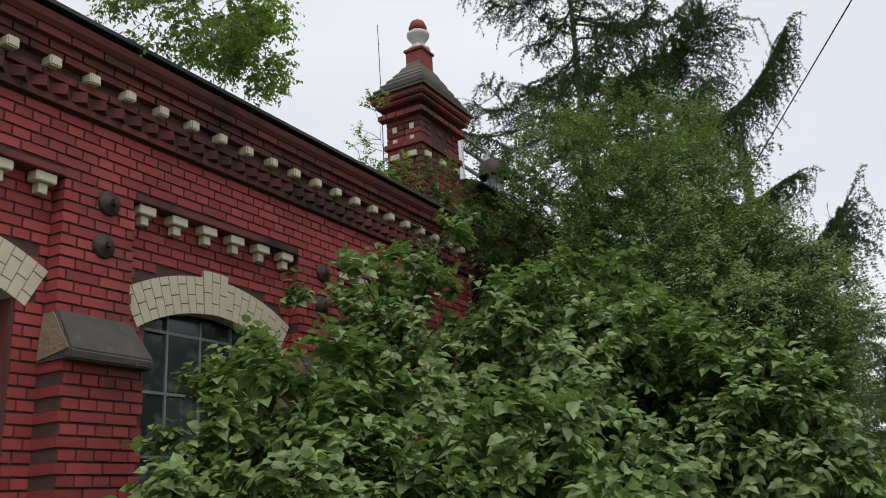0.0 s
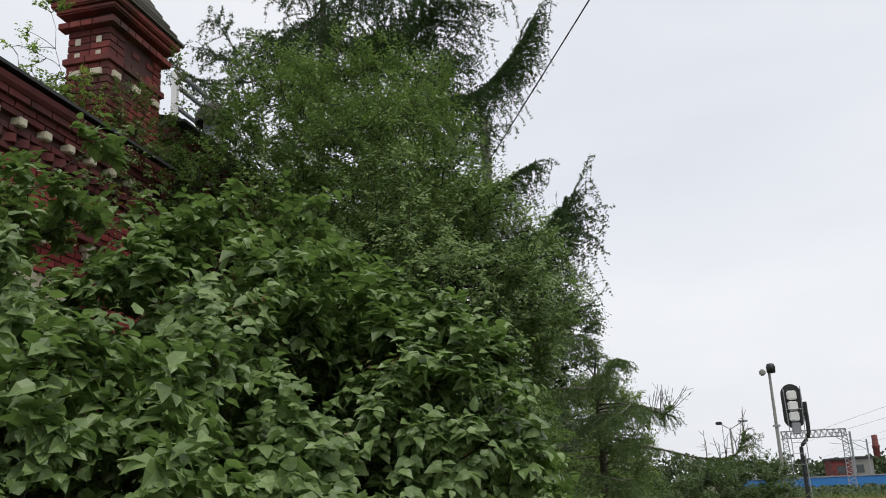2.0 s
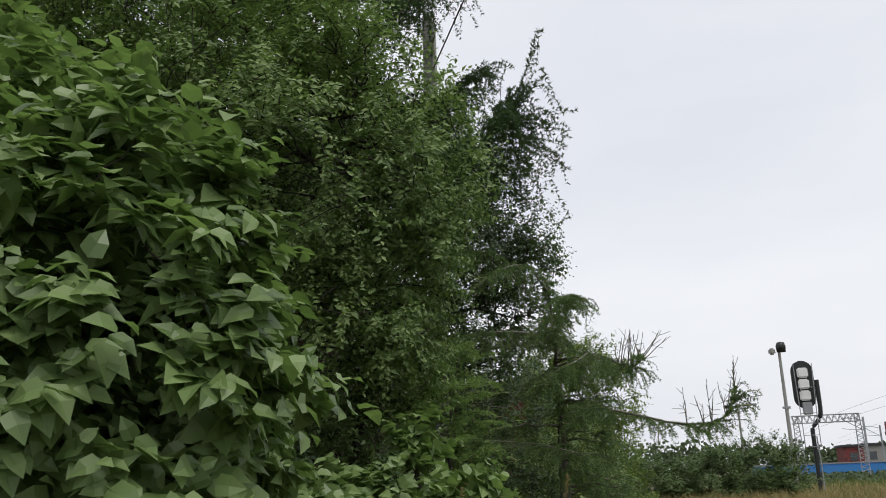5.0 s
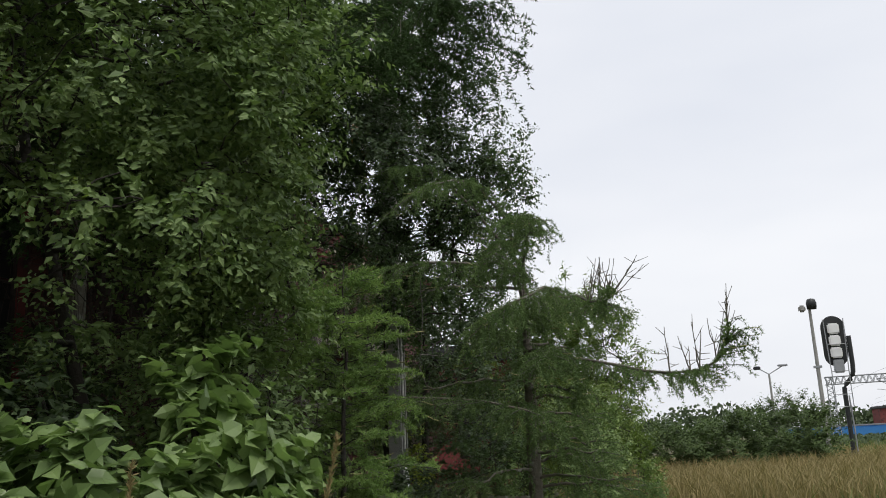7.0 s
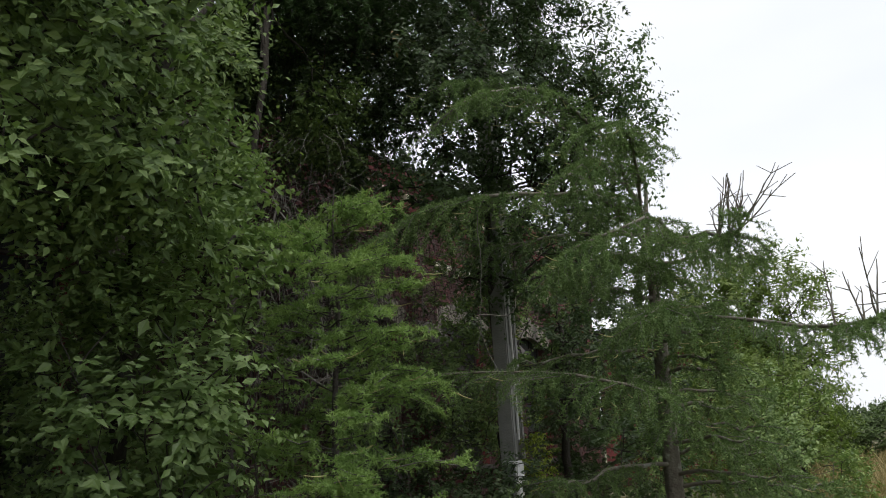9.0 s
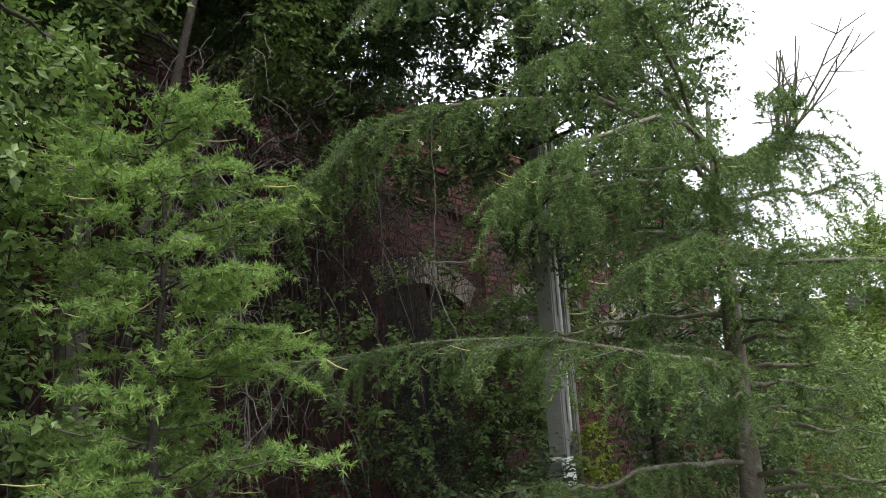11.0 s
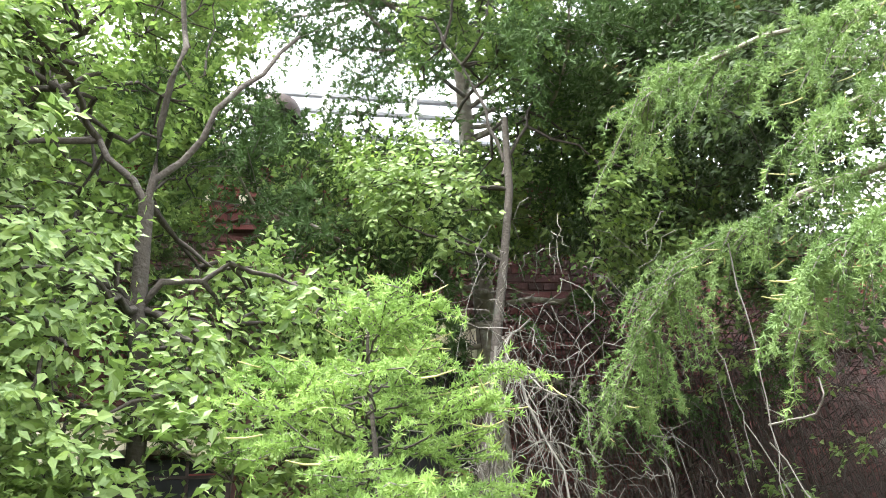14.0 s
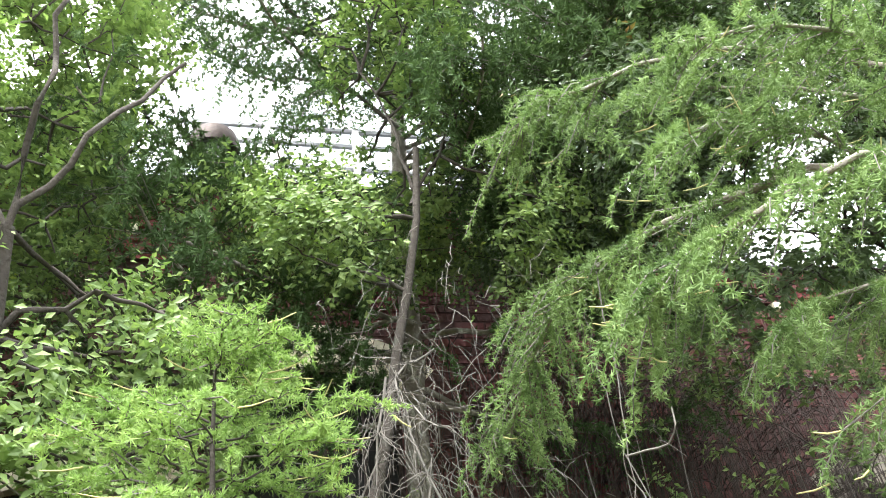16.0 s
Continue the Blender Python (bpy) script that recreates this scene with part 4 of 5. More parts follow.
tree("broadleaf_tree", "dark shaded broadleaf tree behind the concrete pole", 29,
     [[(-2.8, 18.0, 0), (-2.8, 18.0, 1.4), (-2.7, 17.9, 2.6)]],
     [(-2.8, 17.8, 3.1, 1.2, 1.3, 1.7), (-2.2, 18.6, 2.4, 1.0, 1.0, 1.4), (-1.9, 17.2, 2.3, 0.9, 0.9, 1.2)],
     520, 5, 8, 0.27, 0.072, LEAF_DARK, BARK, gauge=0.06, shell=0.35)
tree("willow", "bright green bushy willow in open light", 24,
     [[(-0.9, 22.6, 0), (-0.85, 22.6, 1.2), (-0.8, 22.5, 2.3)]],
     [(-1.0, 22.5, 3.0, 0.95, 1.0, 1.4), (-0.7, 22.0, 2.2, 0.75, 0.9, 1.3), (-1.7, 22.8, 2.6, 1.0, 1.0, 1.6), (-2.2, 21.5, 2.2, 1.2, 1.2, 1.8)],
     560, 6, 9, 0.36, 0.125, LEAF_WILLOW, BARK, SLIM * np.array([1.6, 1, 1]), SLIM_T, gauge=0.05, droop=0.8, shell=0.3)
tree("birch_sapling", "young birch rooted in the roof edge", 25,
     [[(-4.58, 4.63, 4.86), (-4.58, 4.62, 5.2), (-4.57, 4.55, 5.8)], [(-4.58, 4.68, 4.86), (-4.57, 4.76, 5.2), (-4.56, 4.86, 5.6)]],
     [(-4.58, 4.5, 5.75, 0.45, 0.66, 0.6), (-4.55, 4.0, 5.3, 0.28, 0.42, 0.3), (-4.55, 5.1, 5.5, 0.28, 0.36, 0.45), (-4.58, 4.3, 6.15, 0.4, 0.6, 0.4)],
     430, 4, 8, 0.17, 0.054, LEAF_BIRCH, BIRCHBARK, gauge=0.016, droop=0.7, category="tree")
tree("birch_sapling", "small birch sapling growing out of the turret wall", 26,
     [[(-5.1, 8.2, 5.0), (-5.08, 7.95, 5.5), (-5.1, 7.75, 6.1)]],
     [(-5.1, 7.8, 5.95, 0.22, 0.3, 0.42), (-5.05, 7.6, 5.45, 0.18, 0.35, 0.25), (-5.0, 8.05, 5.3, 0.25, 0.2, 0.5)],
     70, 3, 8, 0.15, 0.05, LEAF_BIRCH, BARK, gauge=0.012, droop=0.6)
tree("turret_creeper", "thin woody creeper climbing over the turret bricks", 27,
     [[(-4.7, 8.5, 2.6), (-4.68, 8.5, 3.8), (-4.68, 8.6, 5.1)], [(-4.7, 8.9, 2.6), (-4.66, 9.0, 3.8), (-4.68, 9.0, 5.4)]],
     [(-4.66, 8.7, 4.6, 0.14, 0.6, 0.9), (-4.66, 8.45, 5.5, 0.13, 0.3, 0.45), (-4.6, 9.0, 5.8, 0.16, 0.3, 0.45), (-4.8, 9.3, 4.6, 0.3, 0.35, 0.9), (-5.0, 8.1, 4.9, 0.22, 0.12, 0.7), (-4.9, 7.7, 4.3, 0.3, 0.5, 0.5)],
     520, 3, 7, 0.15, 0.052, LEAF_APPLE, TWIG, gauge=0.012, category="creeper", extra=(LEAF_RED, 0.2))
tree("elder_bush", "dark shrub with bare stems beside the turret", 28,
     [[(-4.2, 9.5, 0), (-4.2, 9.5, 2.0), (-4.3, 9.5, 3.6)], [(-4.0, 9.9, 0), (-4.0, 9.9, 2.0), (-4.2, 10.0, 4.0)]],
     [(-4.2, 9.6, 4.7, 0.5, 0.6, 1.1), (-3.9, 9.2, 3.1, 0.6, 0.7, 1.0), (-4.0, 10.2, 4.6, 0.6, 0.6, 1.2), (-3.4, 8.9, 2.6, 0.9, 0.8, 1.1)],
     460, 4, 8, 0.22, 0.062, LEAF_DARK, BARK, gauge=0.02, category="bush", extra=(LEAF_RED, 0.1))
for i, (row, n, leafmat, lab) in enumerate([
        ([(-1.5, 10.3, 0.45, 0.7, 0.9, 0.55), (-1.2, 9.6, 0.4, 0.5, 0.6, 0.45)], 300, LEAF_APPLE, "low bramble tangle under the apple tree"),
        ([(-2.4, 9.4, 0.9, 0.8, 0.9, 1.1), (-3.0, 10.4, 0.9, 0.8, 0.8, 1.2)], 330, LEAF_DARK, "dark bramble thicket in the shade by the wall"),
        ([(-0.9, 17.4, 0.9, 0.8, 0.9, 1.1), (-0.4, 18.6, 0.8, 0.7, 0.9, 1.0)], 340, LEAF_APPLE, "yellow-green shrub at the foot of the trees"),
        ([(-1.2, 20.2, 1.1, 0.9, 1.1, 1.3), (-0.4, 20.5, 0.8, 0.6, 0.8, 0.9)], 330, LEAF_WILLOW, "light green shrub beside the dry grass"),
        ([(-2.2, 14.6, 0.5, 0.7, 0.8, 0.6), (-1.3, 15.6, 0.6, 0.7, 0.8, 0.8)], 320, LEAF_DARK, "low ivy-leaved undergrowth round the concrete pole"),
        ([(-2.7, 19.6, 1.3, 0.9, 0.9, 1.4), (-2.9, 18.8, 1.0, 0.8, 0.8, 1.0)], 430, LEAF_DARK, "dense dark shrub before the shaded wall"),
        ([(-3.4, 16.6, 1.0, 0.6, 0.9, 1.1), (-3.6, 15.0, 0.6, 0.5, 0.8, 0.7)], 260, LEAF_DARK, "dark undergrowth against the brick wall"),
        # added growth that helps to blacken the hollow under the apple crown
        ([(-2.9, 11.6, 1.5, 0.9, 0.9, 0.9), (-2.2, 11.0, 1.3, 0.7, 0.7, 0.7), (-3.3, 12.6, 0.8, 0.6, 0.7, 0.7)], 340, LEAF_APPLE, "leafy suckers added round the apple trunk to darken the hollow"),
        ([(-1.4, 10.72, 1.8, 0.38, 0.4, 0.5), (-1.55, 10.5, 1.5, 0.4, 0.4, 0.5), (-1.6, 10.7, 0.9, 0.5, 0.5, 0.5)], 230, LEAF_LILAC, "broad-leaved shrub in open shade beside the young larch"),
        # added mass that stands in for deep shade in an open space
        ([(-3.4, 9.6, 1.7, 0.7, 0.9, 1.2), (-3.5, 11.2, 1.4, 0.7, 0.9, 0.9), (-2.9, 8.9, 1.3, 0.7, 0.7, 0.9)], 330, LEAF_DARK, "dark shrub mass added as shade in the space before the wall"),
        ([(-3.3, 14.6, 2.4, 0.7, 0.9, 1.3), (-2.9, 15.9, 2.2, 0.6, 0.8, 1.3), (-3.2, 17.2, 2.0, 0.7, 1.0, 1.2)], 330, LEAF_APPLE, "elder growth between the pole and the wall")]):
    c = row[0]
    tree("undergrowth", lab, 40 + i, [[(c[0], c[1], 0), (c[0], c[1], 0.2), (c[0], c[1], 0.4)]], row, n, 4, 8, 0.22, 0.068, leafmat, BARK, gauge=0.015, category="bush", droop=0.4)


# ---- larches ----
def larch(name, label, seed, trunk, gauge, boughs, needle, step, per, length, width, bark=LICHEN, shoots=0, out=0.4, bare=()):
    rng = np.random.default_rng(seed)
    t = thing(name, label, "larch tree", at=tuple(trunk[0]))
    tp = smooth_path(trunk, 14, 0.01, rng)
    part("trunk", tubes_mesh("trunk", [(tp, np.linspace(gauge, gauge * 0.12, 14))], 12), bark, t)
    tubes, twigs = [], []
    for path, g, count, hang, droop, fork in boughs:
        b, tw = bough(rng, smooth_path(path, 12, 0.012, rng), g, count, hang, out, droop, fork)
        tubes.append(b)
        twigs += tw
    for tube in tubes:
        part("bough", tubes_mesh("bough", [tube], 6), bark, t)
    part("twig_spray", tubes_mesh("twig_spray", [(w[::2], np.linspace(0.0035, 0.0015, len(w[::2]))) for w in twigs[::2] if len(w) > 4], 3), TWIG, t, kind="stuff")
    v, f = larch_spray(rng, twigs, step, per, length, width)
    part("foliage", np_mesh("foliage", v, f), needle, t, kind="stuff")
    if shoots:
        tips = []
        for w in [twigs[i] for i in rng.choice(len(twigs), min(len(twigs), shoots), replace=False)]:
            d = unit(w[-1] - w[0]) * (1, 1, 0.2) + rng.normal(0, 0.15, 3)
            p = w[rng.integers(2, len(w))]
            tips.append(([p, p + d * 0.045, p + d * 0.095 + (0, 0, 0.01)], (0.0028, 0.0024, 0.0015)))
        part("shoot_tip", tubes_mesh("shoot_tip", tips, 4), STRAW, t, kind="stuff")
    for k in bare:
        limb = tubes[k][0]
        for s in np.linspace(0.5, 1.0, 13):
            p = limb[int(s * (len(limb) - 1))]
            d = unit(unit(limb[-1] - limb[-4]) * rng.uniform(0.1, 0.9) + rng.normal(0, 0.35, 3) + (0, 0, 0.9))
            ln = rng.uniform(0.14, 0.42)
            q = smooth_path([p, p + d * ln * 0.55, p + d * ln + (0, 0, 0.03)], 6, 0.004, rng)
            rows = [(q, np.linspace(0.006, 0.0022, 6))]
            for _ in range(4):
                a = q[rng.integers(1, 5)]
                e = a + unit(d + rng.normal(0, 0.8, 3)) * ln * rng.uniform(0.2, 0.45)
                rows.append(([a, (a + e) / 2, e], (0.003, 0.0025, 0.0018)))
            part("bare_shoot", tubes_mesh("bare_shoot", rows, 4), bark, t)
    return t


rl = np.random.default_rng(77)
# tall larch by the wall
B = []
for z in np.arange(3.4, 14.5, 0.105):
    a = rl.uniform(0, 2 * math.pi)
    if math.cos(a) < -0.5 and z < 7.5:
        a += math.pi
    reach = (2.75 - 0.13 * (z - 4.6)) * rl.uniform(0.6, 1.08)
    d = np.array([math.cos(a), math.sin(a), 0])
    o = np.array([-4.3, 12.8, z])
    B.append(([o, o + d * reach * 0.45 - (0, 0, 0.10 * reach), o + d * reach * 0.8 - (0, 0, 0.12 * reach), o + d * reach + (0, 0, 0.08 * reach)], 0.022, int(24 * reach) + 8, 0.58, 0.95, 0.5))
for path in ([(-4.3, 12.8, 7.2), (-3.2, 13.6, 7.2), (-2.3, 14.2, 7.6), (-1.7, 14.4, 8.2), (-1.3, 14.5, 8.8)],
             [(-4.3, 12.8, 5.6), (-3.0, 13.5, 5.1), (-1.8, 13.5, 4.8), (-1.1, 13.45, 5.0), (-0.8, 13.42, 5.35)],
             [(-4.3, 12.8, 8.2), (-3.4, 12.9, 8.0), (-2.6, 12.6, 8.2), (-2.1, 12.5, 8.7)],
             [(-4.3, 12.8, 6.4), (-3.4, 14.4, 6.2), (-2.5, 15.0, 6.2), (-1.9, 15.3, 6.6)]):
    B.append((path, 0.03, 310, 1.1, 0.6, 0.8))
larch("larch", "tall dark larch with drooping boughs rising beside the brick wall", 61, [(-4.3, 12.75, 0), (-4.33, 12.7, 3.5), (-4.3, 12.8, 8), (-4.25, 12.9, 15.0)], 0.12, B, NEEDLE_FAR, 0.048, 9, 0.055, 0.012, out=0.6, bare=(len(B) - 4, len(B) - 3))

# spreading larch whose boughs hang over the path's edge
TB = np.array([-0.7, 14.9, 0])
B = [([TB + (0, 0, 2.7), (-0.45, 13.6, 2.85), (-0.62, 12.95, 2.72), (-0.93, 12.84, 2.76), (-1.28, 12.6, 2.70), (-1.75, 12.6, 2.62), (-2.08, 12.6, 2.38)], 0.018, 147, 0.36, 1.0, 0.5),
     ([TB + (0, 0, 1.5), (-0.08, 13.12, 1.5), (-0.38, 12.83, 1.57), (-1.13, 13.0, 1.72), (-1.76, 12.84, 1.69), (-2.12, 12.5, 1.67)], 0.014, 112, 0.36, 1.0, 0.5),
     ([TB + (0, 0, 2.6), (-0.2, 13.8, 2.55), (-0.1, 13.1, 2.5), (-0.35, 12.6, 2.35), (-0.5, 12.5, 2.2)], 0.016, 95, 0.36, 0.9, 0.5),
     ([TB + (0, 0, 2.7), (0.0, 13.9, 2.55), (0.22, 13.4, 2.35), (0.38, 13.2, 2.45)], 0.016, 68, 0.34, 0.9, 0.4),
     ([TB + (0, 0, 2.2), (0.3, 13.8, 1.9), (0.85, 13.1, 1.72), (1.1, 12.95, 1.8), (1.18, 12.9, 2.05)], 0.016, 130, 0.34, 0.8, 0.3),
     ([TB + (0, 0, 2.5), (-0.5, 14.0, 2.5), (-0.6, 13.4, 2.4), (-0.65, 12.95, 2.2)], 0.014, 77, 0.36, 1.0, 0.4),
     ([TB + (0, 0, 2.2), (-0.3, 14.0, 2.1), (-0.2, 13.4, 2.05), (-0.25, 13.0, 1.9)], 0.014, 77, 0.36, 0.8, 0.3),
     ([TB + (0, 0, 3.0), (-0.6, 13.9, 3.35), (-0.7, 13.2, 3.5), (-0.9, 12.6, 3.35), (-1.0, 12.4, 3.2)], 0.016, 103, 0.36, 0.8, 0.4),
     ([TB + (0, 0, 2.9), (-0.4, 13.8, 3.1), (-0.25, 13.2, 3.15), (-0.3, 12.7, 3.0)], 0.015, 95, 0.36, 0.8, 0.4),
     ([TB + (0, 0, 3.1), (-1.0, 14.0, 3.6), (-1.2, 13.4, 3.75), (-1.4, 12.9, 3.6)], 0.015, 95, 0.36, 0.8, 0.4),
     ([TB + (0, 0, 2.8), (-0.7, 13.8, 2.9), (-0.5, 13.1, 2.95), (-0.45, 12.6, 2.7)], 0.015, 95, 0.36, 0.8, 0.4)]
for z in np.arange(0.7, 2.95, 0.085):
    a = rl.uniform(-2.6, 1.0)
    reach = (1.75 - 0.24 * (z - 1.1)) * rl.uniform(0.6, 1.05) * (0.6 if math.cos(a) > 0.2 else 1.0)
    d = np.array([math.cos(a), math.sin(a), 0])
    o = TB + (0, 0, z)
    B.append(([o, o + d * reach * 0.5 + (0, 0, 0.04), o + d * reach * 0.85 - (0, 0, 0.05), o + d * reach], 0.018, int(22 * reach) + 8, 0.36, 0.9, 0.5))
larch("larch", "spreading larch with long drooping green boughs over the verge", 62, [TB, TB + (0.02, 0, 2), TB + (0.0, 0.03, 2.6), TB + (0.05, 0, 3.3)], 0.08, B, NEEDLE, 0.021, 13, 0.030, 0.0046, shoots=260, bare=(3, 4))

# young larch at the path's edge
B = []
TY = np.array([-1.2, 11.38, 0])
for z in np.arange(0.4, 2.4, 0.017):
    a = rl.uniform(0, 2 * math.pi)
    reach = (0.6 - 0.16 * max(0, z - 1.1)) * rl.uniform(0.45, 1.1)
    d = np.array([math.cos(a), math.sin(a), 0])
    o = TY + (0, 0, z)
    B.append(([o, o + d * reach * 0.6 + (0, 0, 0.05), o + d * reach + (0, 0, 0.04 + rl.normal(0, 0.04))], 0.004, 12, 0.17, 0.05, 0.2))
larch("young_larch", "young larch with soft bright green needles beside the path", 63, [TY, TY + (0, 0, 1.2), TY + (0.03, 0.02, 2.5)], 0.028, B, NEEDLE_YOUNG, 0.017, 13, 0.029, 0.0046, BARK, shoots=150)

# dead twigs hanging before the wall
def dead_twigs():
    rng = np.random.default_rng(64)
    t = thing("dead_branch", "tangle of grey dead larch twigs hanging from above", "branch", at=(-2.2, 12.4, 3.0))
    main = [smooth_path([(-2.6, 12.45, 3.1), (-2.12, 12.1, 2.75), (-2.0, 12.15, 2.55), (-1.86, 12.25, 2.4)], 9, 0.01, rng),
            smooth_path([(-2.12, 12.1, 2.73), (-2.15, 12.0, 2.3), (-2.2, 12.0, 1.7)], 8, 0.015, rng),
            smooth_path([(-2.0, 12.15, 2.55), (-1.92, 12.25, 2.0), (-1.9, 12.3, 1.3)], 8, 0.015, rng)]
    tubes = [(m, np.linspace(0.008, 0.004, len(m))) for m in main]
    for _ in range(560):
        p = np.array([rng.normal(-2.25, 0.3), rng.normal(12.38, 0.36), rng.uniform(0.9, 3.3)])
        if rng.random() < 0.4:
            m = main[rng.integers(3)]
            p = m[rng.integers(2, len(m))]
        ln = rng.uniform(0.15, 0.6)
        d = unit(rng.normal(0, 1, 3) * (1, 1, 0.6))
        e = unit(rng.normal(0, 1, 3))
        tubes.append((smooth_path([p, p + d * 0.35 * ln - (0, 0, 0.1 * ln), p + d * 0.5 * ln + e * 0.15 * ln - (0, 0, rng.uniform(0.1, 0.8) * ln)], 6, 0.012, rng), np.linspace(0.0022, 0.0010, 6)))
    part("twig_tangle", tubes_mesh("twig_tangle", tubes, 3), TWIG, t, kind="stuff")
    part("bare_limb", tubes_mesh("bare_limb", [(smooth_path([(-2.75, 12.95, 1.2), (-2.2, 12.9, 1.75), (-1.6, 12.9, 1.62)], 8, 0.01, rng), np.linspace(0.012, 0.006, 8)), (smooth_path([(-3.0, 12.8, 2.2), (-2.6, 12.9, 1.8), (-1.9, 12.95, 1.45)], 8, 0.01, rng), np.linspace(0.01, 0.005, 8))], 5), TWIG, t)
    return t


dead_twigs()


def hanging_vine(seed, top, low, loop=None):
    rng = np.random.default_rng(seed)
    t = thing("hanging_vine", "long thin grey vine stem hanging from a larch bough", "vine", at=tuple(top))
    top, low = np.array(top, float), np.array(low, float)
    tubes = [(smooth_path([top, (top + low) / 2 + (0.02, 0, 0), low], 12, 0.005, rng), np.linspace(0.003, 0.0016, 12))]
    tubes.append((smooth_path([low + (0, 0, 0.2), low + (0.05, 0.05, 0), low + (0.1, 0.1, -0.25)], 6, 0.008, rng), np.linspace(0.003, 0.002, 6)))
    if loop:
        a = top + (low - top) * 0.72
        tubes.append((smooth_path([a, a + (0.06, 0.05, 0.0), np.array(loop) - (0, 0, 0.12), loop], 8, 0.004, rng), np.linspace(0.004, 0.003, 8)))
    part("stem", tubes_mesh("stem", tubes, 4), TWIG, t)
    return t


hanging_vine(65, (-1.05, 12.66, 2.65), (-1.1, 12.64, 1.75), (-0.88, 12.72, 2.08))
hanging_vine(66, (-1.6, 12.85, 2.6), (-1.62, 12.9, 2.0))
hanging_vine(67, (-2.9, 13.6, 3.2), (-2.95, 13.7, 1.2))
for k in range(8):
    hanging_vine(70 + k, (-2.9 - 0.12 * (k % 4), 12.2 + 0.42 * k, 2.6 + 0.4 * math.sin(k * 2.2)), (-2.95 - 0.1 * (k % 3), 12.25 + 0.42 * k, 0.7 + 0.2 * (k % 3)))


# curtain of dead climber stems on the wall
def dead_climber():
    rng = np.random.default_rng(95)
    t = thing("dead_climber", "curtain of thin brown dead climber stems hanging down the brick wall", "climber", at=(-4.7, 14.6, 4.0))
    trunk = [(smooth_path([(-4.72, y, 0.0), (-4.74, y + 0.2, 2.0), (-4.74, y + 0.1, 4.1)], 12, 0.02, rng), np.linspace(0.014, 0.006, 12)) for y in (13.0, 14.5, 16.9)]
    for stem in trunk:
        part("main_stem", tubes_mesh("main_stem", [stem], 5), BARK, t)
    tubes = []
    for _ in range(1000):
        y = rng.choice((13.0, 13.6, 14.2, 14.7, 15.2, 15.7, 16.2, 17.6)) + rng.normal(0, 0.32)
        z = rng.uniform(2.3, 4.2)
        out = rng.uniform(0.1, 0.7)
        drop = rng.uniform(0.6, 2.1)
        p = np.array([-4.74, y, z])
        q = p + (out, rng.normal(0, 0.15), -0.12)
        e = q + (rng.normal(0.03, 0.08), rng.normal(0, 0.14), -min(drop, q[2] - 0.15))
        tubes.append((smooth_path([p, p + (0.6 * out, 0, 0.08), q, (q + e) / 2 + rng.normal(0, 0.05, 3), e], 9, 0.012, rng), np.linspace(0.0045, 0.002, 9)))
    part("stem_curtain", tubes_mesh("stem_curtain", tubes, 3), DEADSTEM, t, kind="stuff")
    return t


dead_climber()
tree("undergrowth", "small dark-leaved ivy bush climbing below the arched window", 96, [[(-4.5, 16.5, 0), (-4.5, 16.5, 0.5), (-4.5, 16.5, 1.0)]],
     [(-4.4, 16.5, 1.2, 0.3, 0.5, 1.0), (-4.5, 17.3, 1.9, 0.25, 0.45, 0.9)], 260, 4, 8, 0.2, 0.05, LEAF_DARK, BARK, gauge=0.012, category="bush", droop=0.4)

# ---- grass ----
def grass(name, label, seed, spots, height, material, width=0.006):
    rng = np.random.default_rng(seed)
    pos = np.concatenate([np.stack([rng.uniform(x0, x1, n), rng.uniform(y0, y1, n), np.full(n, -0.03)], -1) for x0, x1, y0, y1, n in spots])
    pos += rng.normal(0, 0.8, pos.shape) * (1, 1, 0)
    along = unit(rng.normal(0, 0.28, pos.shape) * (1, 1, 0) + (0, 0, 1))
    side = unit(np.cross(along, rng.normal(size=pos.shape)))
    h = height * rng.uniform(0.5, 1.25, len(pos))[:, None]
    bend = rng.normal(0, 0.22, pos.shape) * (1, 1, 0) * h
    w = width * (0.6 + 0.8 * rng.random((len(pos), 1))) * (1 + pos[:, 1:2].clip(10, 60) / 25)
    v = np.stack([pos - side * w, pos + side * w, pos + along * h * 0.6 + side * w * 0.7, pos + along * h * 0.6 - side * w * 0.7, pos + along * h + bend], 1)
    q = np.arange(len(pos))[:, None, None] * 5 + np.array([(0, 1, 2), (0, 2, 3), (3, 2, 4)])[None]
    g = part(name, np_mesh(name, v.reshape(-1, 3), q.reshape(-1, 3)), material)
    return tagged(g, label, "grass", kind="stuff")


grass("dry_grass", "tall dry straw-coloured grass of the open field", 81, [(-1.5, 9, 26, 36, 11000), (-1, 14, 36, 48, 5000), (0, 4, 22, 27, 2500)], 0.62, DRYGRASS)
grass("green_grass", "rough green grass and weeds beside the railway", 82, [(3, 22, 36, 70, 9000), (3.6, 8, 10, 30, 3500), (3.8, 7, 0, 10, 2500)], 0.45, GREENGRASS)


